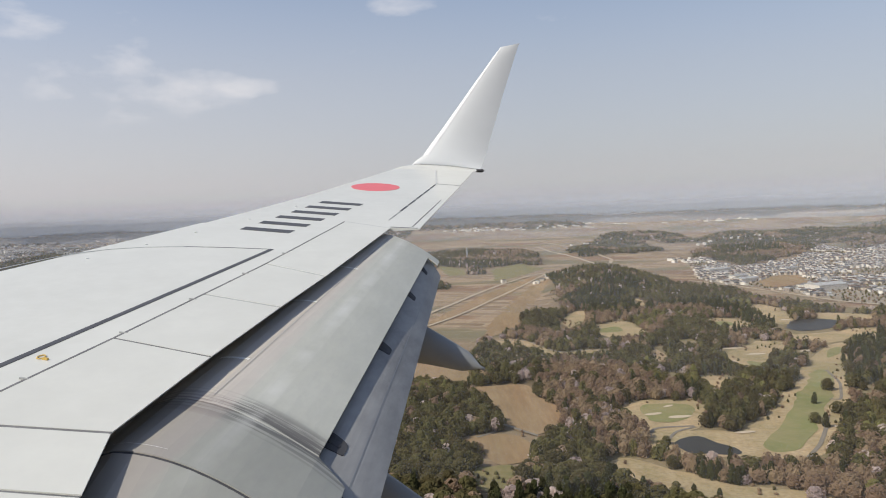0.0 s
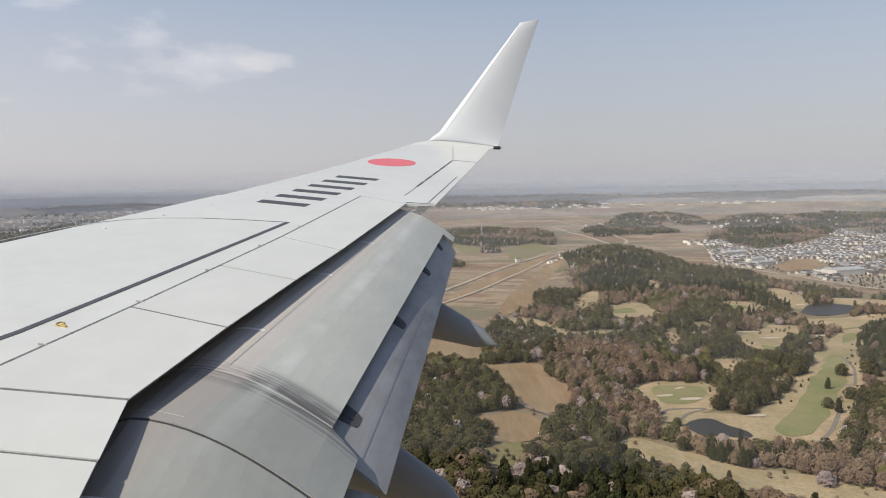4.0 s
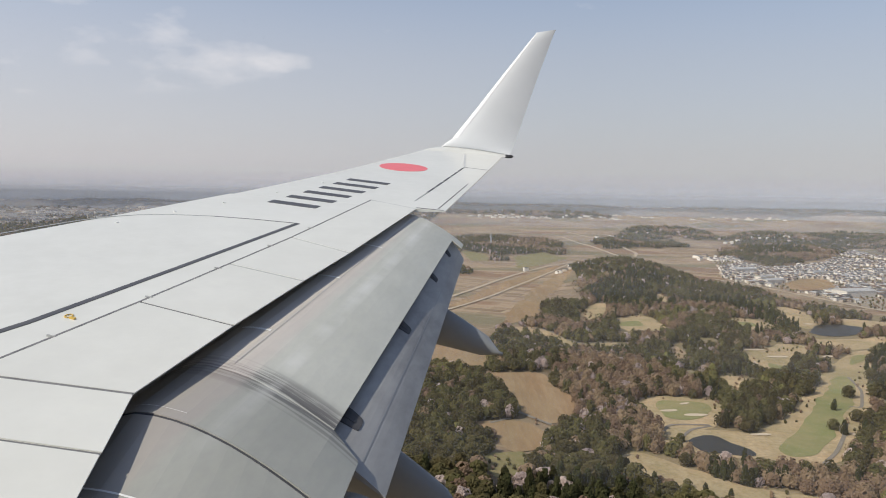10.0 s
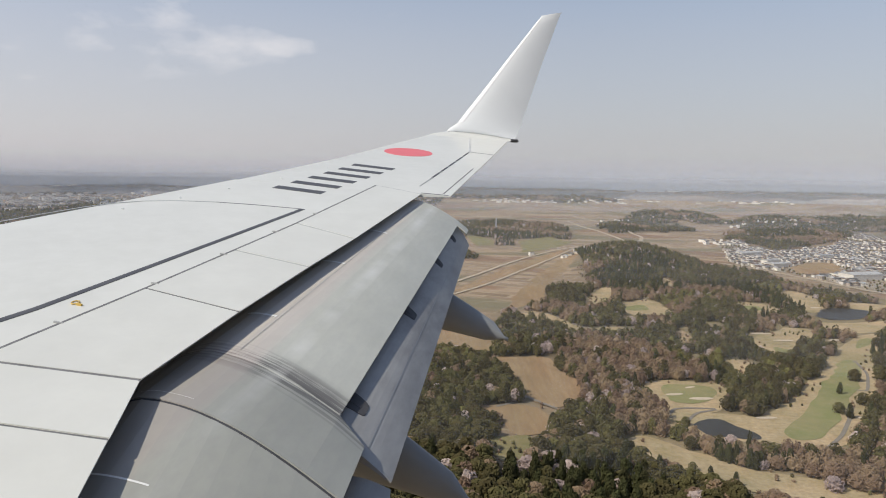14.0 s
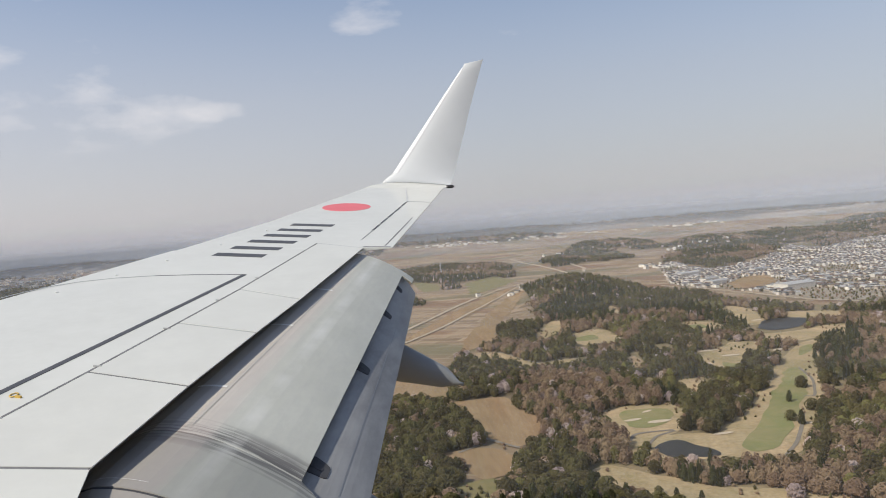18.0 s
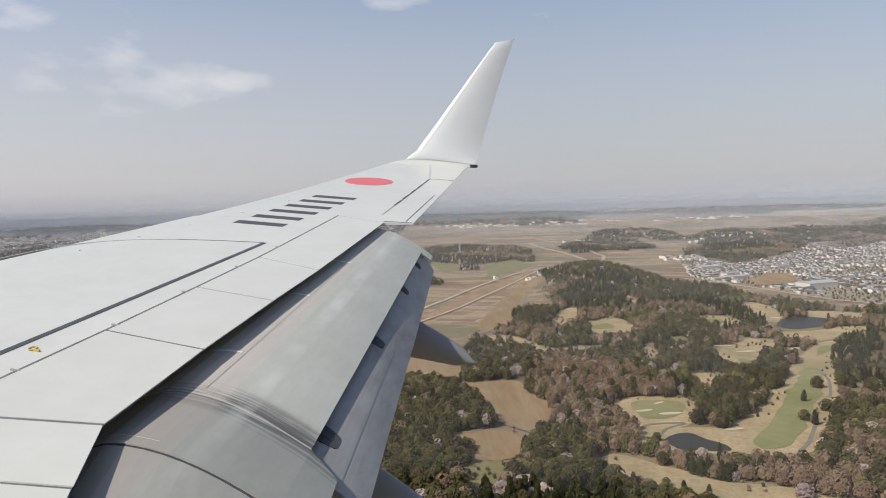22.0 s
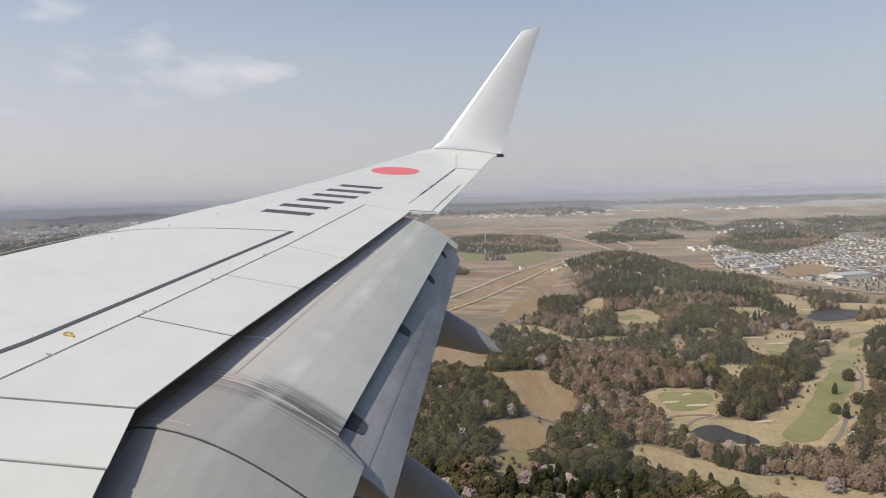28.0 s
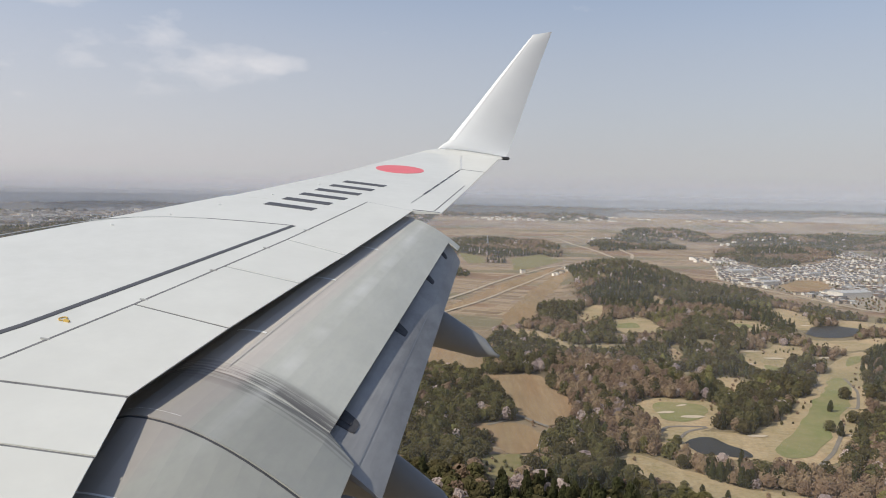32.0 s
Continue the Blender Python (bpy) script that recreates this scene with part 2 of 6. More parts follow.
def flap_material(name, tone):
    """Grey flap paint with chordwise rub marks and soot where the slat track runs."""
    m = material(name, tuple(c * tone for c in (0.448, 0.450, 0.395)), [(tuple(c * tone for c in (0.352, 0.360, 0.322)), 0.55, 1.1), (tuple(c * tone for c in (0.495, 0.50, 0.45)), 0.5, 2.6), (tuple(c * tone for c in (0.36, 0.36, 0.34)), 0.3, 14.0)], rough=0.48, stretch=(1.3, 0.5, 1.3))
    n, l = m.node_tree.nodes, m.node_tree.links
    b = n["Principled BSDF"]
    old = b.inputs["Base Color"].links[0].from_socket
    tc = n.new("ShaderNodeTexCoord")
    sp = n.new("ShaderNodeSeparateXYZ")
    l.new(tc.outputs["Object"], sp.inputs[0])
    # distance across the rub marks, which run aft along a skewed chord
    across = math_node(n, l, "ADD", sp.outputs["Y"], math_node(n, l, "MULTIPLY", sp.outputs["X"], 0.46))
    off = math_node(n, l, "ABSOLUTE", math_node(n, l, "SUBTRACT", across, 3.97))
    band = math_node(n, l, "SUBTRACT", 1.0, math_node(n, l, "DIVIDE", off, 0.20), True)
    cb = n.new("ShaderNodeCombineXYZ")
    l.new(math_node(n, l, "MULTIPLY", across, 34.0), cb.inputs[1])
    l.new(math_node(n, l, "MULTIPLY", sp.outputs["X"], 1.6), cb.inputs[0])
    nz = n.new("ShaderNodeTexNoise")
    nz.inputs["Scale"].default_value, nz.inputs["Detail"].default_value = 1.0, 5.0
    l.new(cb.outputs[0], nz.inputs["Vector"])
    fac = math_node(n, l, "MULTIPLY", math_node(n, l, "SUBTRACT", nz.outputs["Fac"], 0.44), 9.0, True)
    fac = math_node(n, l, "MULTIPLY", fac, math_node(n, l, "POWER", band, 0.6))
    mx = n.new("ShaderNodeMix")
    mx.data_type = "RGBA"
    l.new(math_node(n, l, "MULTIPLY", fac, 0.95), mx.inputs[0])
    l.new(old, mx.inputs[6])
    mx.inputs[7].default_value = (0.085, 0.080, 0.076, 1)
    scratch = math_node(n, l, "MULTIPLY", math_node(n, l, "SUBTRACT", 0.405, nz.outputs["Fac"]), 16.0, True)
    inner = math_node(n, l, "SUBTRACT", 1.0, math_node(n, l, "DIVIDE", math_node(n, l, "ABSOLUTE", math_node(n, l, "SUBTRACT", across, 3.95)), 0.15), True)
    fore = math_node(n, l, "MULTIPLY", math_node(n, l, "SUBTRACT", -1.05, sp.outputs["X"]), 4.0, True)
    scratch = math_node(n, l, "MULTIPLY", math_node(n, l, "MULTIPLY", scratch, math_node(n, l, "POWER", inner, 0.5)), fore)
    mxs = n.new("ShaderNodeMix")
    mxs.data_type = "RGBA"
    l.new(math_node(n, l, "MULTIPLY", scratch, 0.85), mxs.inputs[0])
    l.new(mx.outputs[2], mxs.inputs[6])
    mxs.inputs[7].default_value = (0.70, 0.68, 0.63, 1)
    # soot that gathers aft of the rub marks
    nz3 = n.new("ShaderNodeTexNoise")
    nz3.inputs["Scale"].default_value, nz3.inputs["Detail"].default_value = 5.0, 5.0
    l.new(tc.outputs["Object"], nz3.inputs["Vector"])
    soot = math_node(n, l, "SUBTRACT", 1.0, math_node(n, l, "DIVIDE", math_node(n, l, "ABSOLUTE", math_node(n, l, "SUBTRACT", across, 4.06)), 0.16), True)
    soot = math_node(n, l, "MULTIPLY", soot, math_node(n, l, "MULTIPLY", math_node(n, l, "ADD", sp.outputs["X"], 1.32), 2.2, True))
    soot = math_node(n, l, "MULTIPLY", soot, math_node(n, l, "MULTIPLY", math_node(n, l, "SUBTRACT", nz3.outputs["Fac"], 0.22), 2.2, True))
    mxd = n.new("ShaderNodeMix")
    mxd.data_type = "RGBA"
    l.new(math_node(n, l, "MULTIPLY", soot, 0.80), mxd.inputs[0])
    l.new(mxs.outputs[2], mxd.inputs[6])
    mxd.inputs[7].default_value = (0.115, 0.105, 0.10, 1)
    # pinkish primer along the swept nose, patchy at its aft edge
    swept = math_node(n, l, "SUBTRACT", sp.outputs["X"], math_node(n, l, "MULTIPLY", math_node(n, l, "SUBTRACT", sp.outputs["Y"], 4.5), 0.136))
    warm = math_node(n, l, "DIVIDE", math_node(n, l, "SUBTRACT", math_node(n, l, "ADD", -1.27, math_node(n, l, "MULTIPLY", math_node(n, l, "SUBTRACT", nz3.outputs["Fac"], 0.5), 0.12)), swept), 0.10, True)
    mx2 = n.new("ShaderNodeMix")
    mx2.data_type = "RGBA"
    l.new(math_node(n, l, "MULTIPLY", warm, 0.42), mx2.inputs[0])
    l.new(mxd.outputs[2], mx2.inputs[6])
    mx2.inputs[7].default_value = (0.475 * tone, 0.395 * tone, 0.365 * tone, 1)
    # paler rubbed streak along the span, broken up by noise
    mid = math_node(n, l, "ADD", math_node(n, l, "MULTIPLY", math_node(n, l, "SUBTRACT", sp.outputs["Y"], 4.5), 0.136), -1.17)
    streak = math_node(n, l, "SUBTRACT", 1.0, math_node(n, l, "DIVIDE", math_node(n, l, "ABSOLUTE", math_node(n, l, "SUBTRACT", sp.outputs["X"], mid)), 0.075), True)
    nz2 = n.new("ShaderNodeTexNoise")
    nz2.inputs["Scale"].default_value, nz2.inputs["Detail"].default_value = 2.2, 4.0
    l.new(tc.outputs["Object"], nz2.inputs["Vector"])
    streak = math_node(n, l, "MULTIPLY", math_node(n, l, "POWER", streak, 0.7), math_node(n, l, "MULTIPLY", math_node(n, l, "SUBTRACT", nz2.outputs["Fac"], 0.36), 3.0, True))
    mx3 = n.new("ShaderNodeMix")
    mx3.data_type = "RGBA"
    l.new(math_node(n, l, "MULTIPLY", streak, 0.75), mx3.inputs[0])
    l.new(mx2.outputs[2], mx3.inputs[6])
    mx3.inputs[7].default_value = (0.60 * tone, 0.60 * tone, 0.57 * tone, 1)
    l.new(mx3.outputs[2], b.inputs["Base Color"])
    return m


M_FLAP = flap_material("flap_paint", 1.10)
# same paint toned down: shade of the inner flap pieces put into colour
M_FLAP_IN = flap_material("inboard_flap_shaded_paint", 0.74)

GREENS = {
    "cedar": material("cedar_foliage", (0.078, 0.080, 0.034), [((0.110, 0.104, 0.042), 0.7, 0.25)], rough=0.85, tint=0.32, spec=0.15),
    "evergreen": material("evergreen_foliage", (0.115, 0.103, 0.043), [((0.170, 0.138, 0.058), 0.7, 0.2)], rough=0.8, tint=0.32, spec=0.2),
    "bare": material("bare_twigs", (0.340, 0.240, 0.157), [((0.255, 0.180, 0.118), 0.7, 0.2)], rough=0.9, tint=0.25, spec=0.1),
    "olive": material("bamboo_foliage", (0.230, 0.200, 0.075), [((0.165, 0.148, 0.058), 0.7, 0.2)], rough=0.8, tint=0.35, spec=0.2),
    "blossom": material("cherry_blossom", (0.60, 0.49, 0.45), [((0.38, 0.30, 0.255), 0.7, 0.25)], rough=0.9, tint=0.3, spec=0.1),
}
# leaves and twigs let part of the light through
for m in GREENS.values():
    n, l = m.node_tree.nodes, m.node_tree.links
    b, o = n["Principled BSDF"], n["Material Output"]
    tl, mx = n.new("ShaderNodeBsdfTranslucent"), n.new("ShaderNodeMixShader")
    mx.inputs[0].default_value = 0.42
    l.new(b.inputs["Base Color"].links[0].from_socket, tl.inputs["Color"])
    l.new(b.outputs[0], mx.inputs[1])
    l.new(tl.outputs[0], mx.inputs[2])
    l.new(mx.outputs[0], o.inputs["Surface"])
M_TRUNK = material("bark", (0.11, 0.085, 0.065), [((0.07, 0.055, 0.045), 0.6, 3.0)], rough=0.9)
M_DRY = material("dry_fairway_grass", (0.56, 0.405, 0.235), [((0.375, 0.27, 0.15), 0.8, 0.035), ((0.21, 0.20, 0.09), 0.75, 0.017), ((0.46, 0.375, 0.24), 0.6, 0.08), ((0.22, 0.165, 0.09), 0.5, 0.35)], rough=0.95, spec=0.1)
M_GREEN = material("mown_green_grass", (0.205, 0.222, 0.085), [((0.32, 0.26, 0.14), 0.8, 0.03), ((0.155, 0.165, 0.068), 0.6, 0.012), ((0.30, 0.255, 0.13), 0.5, 0.14)], rough=0.95, spec=0.1)
M_TAN = material("dry_field_soil", (0.355, 0.220, 0.118), [((0.23, 0.142, 0.075), 0.9, 0.022), ((0.40, 0.30, 0.185), 0.8, 0.05), ((0.21, 0.17, 0.088), 0.6, 0.012), ((0.23, 0.155, 0.09), 0.6, 0.24)], rough=0.95, spec=0.1, stretch=(1, 0.16, 1))
M_OLIVE = material("rough_meadow_grass", (0.21, 0.185, 0.085), [((0.30, 0.23, 0.12), 0.7, 0.03), ((0.14, 0.15, 0.055), 0.6, 0.1)], rough=0.95, spec=0.1)
M_SAND = material("bare_sandy_soil", (0.48, 0.345, 0.21), [((0.27, 0.185, 0.105), 0.95, 0.03), ((0.21, 0.175, 0.09), 0.8, 0.014), ((0.50, 0.41, 0.28), 0.6, 0.09), ((0.24, 0.17, 0.10), 0.5, 0.35)], rough=0.95, spec=0.1)
M_ROUGH = material("dry_rough_grass", (0.25, 0.19, 0.11), [((0.155, 0.122, 0.07), 0.8, 0.05), ((0.19, 0.18, 0.085), 0.7, 0.02), ((0.38, 0.30, 0.19), 0.6, 0.03), ((0.16, 0.125, 0.075), 0.5, 0.3)], rough=0.95, spec=0.1)
M_TOWN = material("town_yards", (0.36, 0.295, 0.215), [((0.22, 0.17, 0.115), 0.8, 0.03), ((0.42, 0.375, 0.32), 0.7, 0.015), ((0.18, 0.165, 0.11), 0.6, 0.08)], rough=0.9, spec=0.1)
M_DARK = material("dark_water_and_sedge", (0.035, 0.033, 0.028), [((0.055, 0.048, 0.035), 0.6, 0.2)], rough=0.45, spec=0.2)
M_ROAD = material("pale_gravel_track", (0.46, 0.38, 0.28), [((0.36, 0.29, 0.20), 0.6, 0.05)], rough=0.95, spec=0.1)
M_PATH = material("grey_cart_path", (0.24, 0.21, 0.17), [((0.17, 0.15, 0.12), 0.6, 0.1)], rough=0.95, spec=0.1)
M_HWALLS = [material("house_render_pale", (0.78, 0.73, 0.64), [((0.64, 0.58, 0.50), 0.5, 0.3)], rough=0.85, objrand=0.25),
            material("house_siding_beige", (0.50, 0.43, 0.34), [((0.38, 0.32, 0.26), 0.5, 0.3)], rough=0.85, objrand=0.3)]
M_HROOFS = [material("roof_tiles_slate", (0.115, 0.110, 0.105), [((0.18, 0.17, 0.16), 0.5, 0.4)], rough=0.7, spec=0.25, objrand=0.4),
            material("roof_tiles_brown", (0.16, 0.11, 0.085), [((0.10, 0.08, 0.07), 0.5, 0.4)], rough=0.7, spec=0.25, objrand=0.4),
            material("roof_sheet_pale", (0.37, 0.36, 0.34), [((0.28, 0.27, 0.255), 0.5, 0.4)], rough=0.45, objrand=0.3)]
M_STEEL = material("galvanised_steel", (0.55, 0.56, 0.57), [((0.40, 0.41, 0.42), 0.5, 0.5)], rough=0.5, metal=0.4)
M_GLASS = material("window_glass_dark", (0.05, 0.06, 0.07), rough=0.15)


def ground_material():
    """Winter paddies: plots of dry stubble and soil with pale banks between them, and forest floor."""
    m = bpy.data.materials.new("paddies_and_forest_floor")
    m.use_nodes = True
    n, l = m.node_tree.nodes, m.node_tree.links
    b = n["Principled BSDF"]
    b.inputs["Roughness"].default_value, b.inputs["Specular IOR Level"].default_value = 0.95, 0.1
    tc = n.new("ShaderNodeTexCoord")
    mp = n.new("ShaderNodeMapping")
    mp.inputs["Rotation"].default_value = (0, 0, 0.42)
    mp.inputs["Scale"].default_value = (1, 1, 0)
    l.new(tc.outputs["Object"], mp.inputs[0])
    br = n.new("ShaderNodeTexBrick")
    l.new(mp.outputs[0], br.inputs["Vector"])
    br.inputs["Scale"].default_value = 1.0
    br.inputs["Brick Width"].default_value, br.inputs["Row Height"].default_value = 66.0, 26.0
    br.inputs["Mortar Size"].default_value, br.inputs["Mortar Smooth"].default_value = 1.6, 0.3
    br.inputs["Color1"].default_value, br.inputs["Color2"].default_value = (0.37, 0.27, 0.18, 1), (0.185, 0.128, 0.082, 1)
    br.inputs["Mortar"].default_value = (0.38, 0.31, 0.20, 1)
    nz = n.new("ShaderNodeTexNoise")
    nz.inputs["Scale"].default_value, nz.inputs["Detail"].default_value = 0.0045, 6.0
    l.new(mp.outputs[0], nz.inputs["Vector"])
    rp = n.new("ShaderNodeValToRGB")
    rp.color_ramp.elements[0].position, rp.color_ramp.elements[0].color = 0.40, (0.0, 0.0, 0.0, 1)
    rp.color_ramp.elements[1].position, rp.color_ramp.elements[1].color = 0.62, (0.6, 0.6, 0.6, 1)
    l.new(nz.outputs["Fac"], rp.inputs[0])
    mx = n.new("ShaderNodeMix")
    mx.data_type = "RGBA"
    l.new(rp.outputs[0], mx.inputs[0])
    l.new(br.outputs["Color"], mx.inputs[6])
    mx.inputs[7].default_value = (0.285, 0.215, 0.14, 1)
    patch = mx.outputs[2]
    for tone, size, lo, hi, amount, shift in (((0.155, 0.145, 0.085, 1), 0.0028, 0.52, 0.60, 0.75, 300), ((0.225, 0.135, 0.085, 1), 0.0038, 0.54, 0.60, 0.8, 900), ((0.40, 0.32, 0.22, 1), 0.009, 0.60, 0.68, 0.6, 1700)):
        pm, pn, pr, px = n.new("ShaderNodeMapping"), n.new("ShaderNodeTexNoise"), n.new("ShaderNodeMapRange"), n.new("ShaderNodeMix")
        pm.inputs["Location"].default_value, pm.inputs["Scale"].default_value = (shift, shift, 0), (1, 1.8, 0)
        pm.inputs["Rotation"].default_value = (0, 0, 0.42)
        l.new(tc.outputs["Object"], pm.inputs[0])
        l.new(pm.outputs[0], pn.inputs["Vector"])
        pn.inputs["Scale"].default_value, pn.inputs["Detail"].default_value = size, 4.0
        l.new(pn.outputs["Fac"], pr.inputs[0])
        pr.inputs[1].default_value, pr.inputs[2].default_value, pr.inputs[4].default_value = lo, hi, amount
        px.data_type = "RGBA"
        l.new(pr.outputs[0], px.inputs[0])
        l.new(patch, px.inputs[6])
        px.inputs[7].default_value = tone
        patch = px.outputs[2]
    fl = n.new("ShaderNodeAttribute")
    fl.attribute_name = "forest"
    mx3 = n.new("ShaderNodeMix")
    mx3.data_type = "RGBA"
    l.new(fl.outputs["Fac"], mx3.inputs[0])
    l.new(patch, mx3.inputs[6])
    mx3.inputs[7].default_value = (0.105, 0.085, 0.052, 1)
    l.new(mx3.outputs[2], b.inputs["Base Color"])
    return m


M_GROUND = ground_material()

# =====================================================================
# small builders
# =====================================================================


def mesh_of(name, verts, faces, mat, smooth=False):
    me = bpy.data.meshes.new(name)
    me.from_pydata([tuple(v) for v in verts], [], faces)
    me.materials.append(mat)
    if smooth:
        me.shade_smooth()
    me.update()
    return me


def part(name, bm, mat, parent, label="", smooth=False):
    """Links a bmesh as one mesh object under a thing or a part."""
    me = bpy.data.meshes.new(name)
    bmesh.ops.recalc_face_normals(bm, faces=bm.faces[:])
    bm.to_mesh(me)
    bm.free()
    me.materials.append(mat)
    if smooth:
        me.shade_smooth()
    ob = new(name, me)
    ob.parent = parent
    if label:
        tagged(ob, label)
    return ob


def holder(name, m, label, category, group="", kind=""):
    ob = new(name)
    ob.matrix_world = m
    ob.empty_display_size = 0.5
    return tagged(ob, label, category, group, kind)


def piecewise(points, t):
    """The value at t on a broken line of (t, value)."""
    return float(np.interp(t, [p[0] for p in points], [p[1] for p in points]))


def loft(bm, rows, closed=False, caps=True):
    """Quads between rows of points; closed joins the last point of a row to its first."""
    vs = [[bm.verts.new(p) for p in r] for r in rows]
    k = len(rows[0])
    for a, b in zip(vs, vs[1:]):
        for i in range(k if closed else k - 1):
            j = (i + 1) % k
            bm.faces.new((a[i], a[j], b[j], b[i]))
    if closed and caps:
        bm.faces.new(vs[0][::-1])
        bm.faces.new(vs[-1])
    return vs


# =====================================================================
# the wing (its own axes: x aft, y outboard, z up, origin at the eye)
# =====================================================================
WING = Matrix(((0.9996, 0.0, 0.02826, 0), (-0.00116, 0.99915, 0.04113, 0), (-0.02824, -0.04115, 0.99875, EYE_Z), (0, 0, 0, 1)))
WING = BANK @ WING
wing = holder("airliner_wing", WING, "pale grey airliner wing with drooped flaps and an upswept winglet", "aircraft wing")


def skin_z(x, y):
    return -1.9 + 0.215 * y + 0.00095 * y * y - 0.03 * x


LE = ((0.1, -7.65), (1.6, -7.0), (7.1, -4.62), (8.28, -4.07), (10.06, -3.25), (12.0, -2.44), (15.45, -1.22))
TE_IN = ((0.1, -0.9), (1.6, -1.26), (3.33, -1.642), (3.934, -1.776), (5.05, -1.594), (6.18, -1.37), (7.19, -1.152), (9.6, -0.692))
TE_OUT = ((9.6, -0.31), (15.45, 0.64))
HINGE = ((1.6, -3.45), (4.42, -2.657), (5.35, -2.393), (6.48, -2.107), (7.6, -1.828), (9.92, -1.322))


def airfoil_row(y, xl, xt, tip_thick=0.005):
    """A closed section from the trailing edge over the top, round the nose and back underneath."""
    chord = xt - xl
    thick = 0.105 * chord
    top, bottom = [], []
    for i in range(15):
        c = 1 - i / 14
        c = c * c * (1.6 - 0.6 * c)
        x = xl + chord * c
        drop = 0.055 * chord * max(0.0, 1 - c / 0.14) ** 2
        top.append((x, y, skin_z(x, y) - drop))
        t = tip_thick + thick * min(1.0, 2.4 * math.sqrt(max(c, 0))) * max(0.0, 1 - c) ** 1.15
        bottom.append((x, y, skin_z(x, y) - drop - (t if c > 0 else 0.02)))
    return top + bottom[::-1]


bm = bmesh.new()
loft(bm, [airfoil_row(y, piecewise(LE, y), piecewise(TE_IN, y)) for y in (0.1, 1.6, 2.4, 3.33, 3.934, 4.5, 5.05, 5.6, 6.18, 6.7, 7.19, 7.8, 8.4, 9.0, 9.6)], closed=True)
part("inner_wing_skin", bm, M_SKIN, wing, smooth=False)
bm = bmesh.new()
loft(bm, [airfoil_row(y, piecewise(LE, y), piecewise(TE_OUT, y), 0.012) for y in (9.605, 10.4, 11.2, 12.0, 12.8, 13.6, 14.4, 15.0, 15.45)], closed=True)
part("outer_wing_skin", bm, M_SKIN, wing)

# bright metal nose along the leading edge
bm = bmesh.new()
rows = []
for y in (1.6, 4, 7.1, 8.28, 10.06, 12.0, 13.7, 15.3):
    xl = piecewise(LE, y)
    ch = (piecewise(TE_IN, y) if y < 9.6 else piecewise(TE_OUT, y)) - xl
    row = []
    for c, up in ((0.055, 0.004), (0.035, 0.006), (0.018, 0.008), (0.006, 0.01), (-0.003, 0.0)):
        drop = 0.055 * ch * max(0.0, 1 - c / 0.14) ** 2
        row.append((xl + ch * c, y, skin_z(xl + ch * c, y) - drop + up))
    rows.append(row)
loft(bm, rows)
part("leading_edge_nose", bm, M_BARE, wing, "bright bare metal leading edge")


def on_skin(x, y, up=0.0):
    return (x, y, skin_z(x, y) + up)


def slab(name, corners, mat, up0=0.002, up1=0.012, parent=None, label="", cuts=4):
    """A thin panel on the skin between four corners given in plan."""
    a, b, c, d = [Vector(p) for p in corners]
    bm = bmesh.new()
    grid = []
    for i in range(cuts + 1):
        s, e = a.lerp(b, i / cuts), d.lerp(c, i / cuts)
        grid.append([s.lerp(e, j / cuts) for j in range(cuts + 1)])
    tops = [[bm.verts.new(on_skin(p.x, p.y, up1)) for p in r] for r in grid]
    lows = [[bm.verts.new(on_skin(p.x, p.y, up0)) for p in r] for r in grid]
    for i in range(cuts):
        for j in range(cuts):
            bm.faces.new((tops[i][j], tops[i][j + 1], tops[i + 1][j + 1], tops[i + 1][j]))
    ring = [(i, 0) for i in range(cuts)] + [(cuts, j) for j in range(cuts)] + [(i, cuts) for i in range(cuts, 0, -1)] + [(0, j) for j in range(cuts, 0, -1)]
    for (i, j), (k, m) in zip(ring, ring[1:] + ring[:1]):
        bm.faces.new((tops[i][j], tops[k][m], lows[k][m], lows[i][j]))
    return part(name, bm, mat, parent or wing, label)


def strip(name, p, q, width, mat, up=0.005, parent=None, label=""):
    """A narrow strip on the skin from p to q."""
    p, q = Vector(p), Vector(q)
    side = Vector((-(q - p).y, (q - p).x)).normalized() * width / 2
    return slab(name, (p - side, q - side, q + side, p + side), mat, 0.0005, up, parent, label, cuts=6)


# spoiler panels between the hinge line and the trailing edge
HIN = [(-2.86, 3.42), (-2.756, 4.0), (-2.393, 5.346), (-2.107, 6.484), (-1.828, 7.595), (-1.322, 9.914)]
TRA = [(-1.642, 3.33), (-1.776, 3.934), (-1.594, 5.048), (-1.370, 6.184), (-1.152, 7.191), (-0.690, 9.58)]
for i, (h0, h1, t0, t1) in enumerate(zip(HIN, HIN[1:], TRA, TRA[1:])):
    h0, h1, t0, t1 = (Vector(v) for v in (h0, h1, t0, t1))
    gap = 0.014
    u = (h1 - h0).normalized() * gap
    v = (t1 - t0).normalized() * gap
    aft = (t0 - h0).normalized() * 0.016
    sp = slab("spoiler", (h0 + u + aft, h1 - u + aft, t1 - v + aft * 0.4, t0 + v + aft * 0.4), M_SPOIL, 0.001, 0.007)
    strip("side_seal", h1 + aft, t1, 0.028 if i < 1 else 0.020, M_LINE if i < 2 else M_FAINT, 0.004)
slab("spoiler", ((-3.4, 1.7), (-2.862, 3.408), (-1.637, 3.318), (-1.278, 1.7)), M_SPOIL, 0.001, 0.007)
strip("side_seal", (-2.860, 3.419), (-1.644, 3.330), 0.013, M_LINE, 0.004)
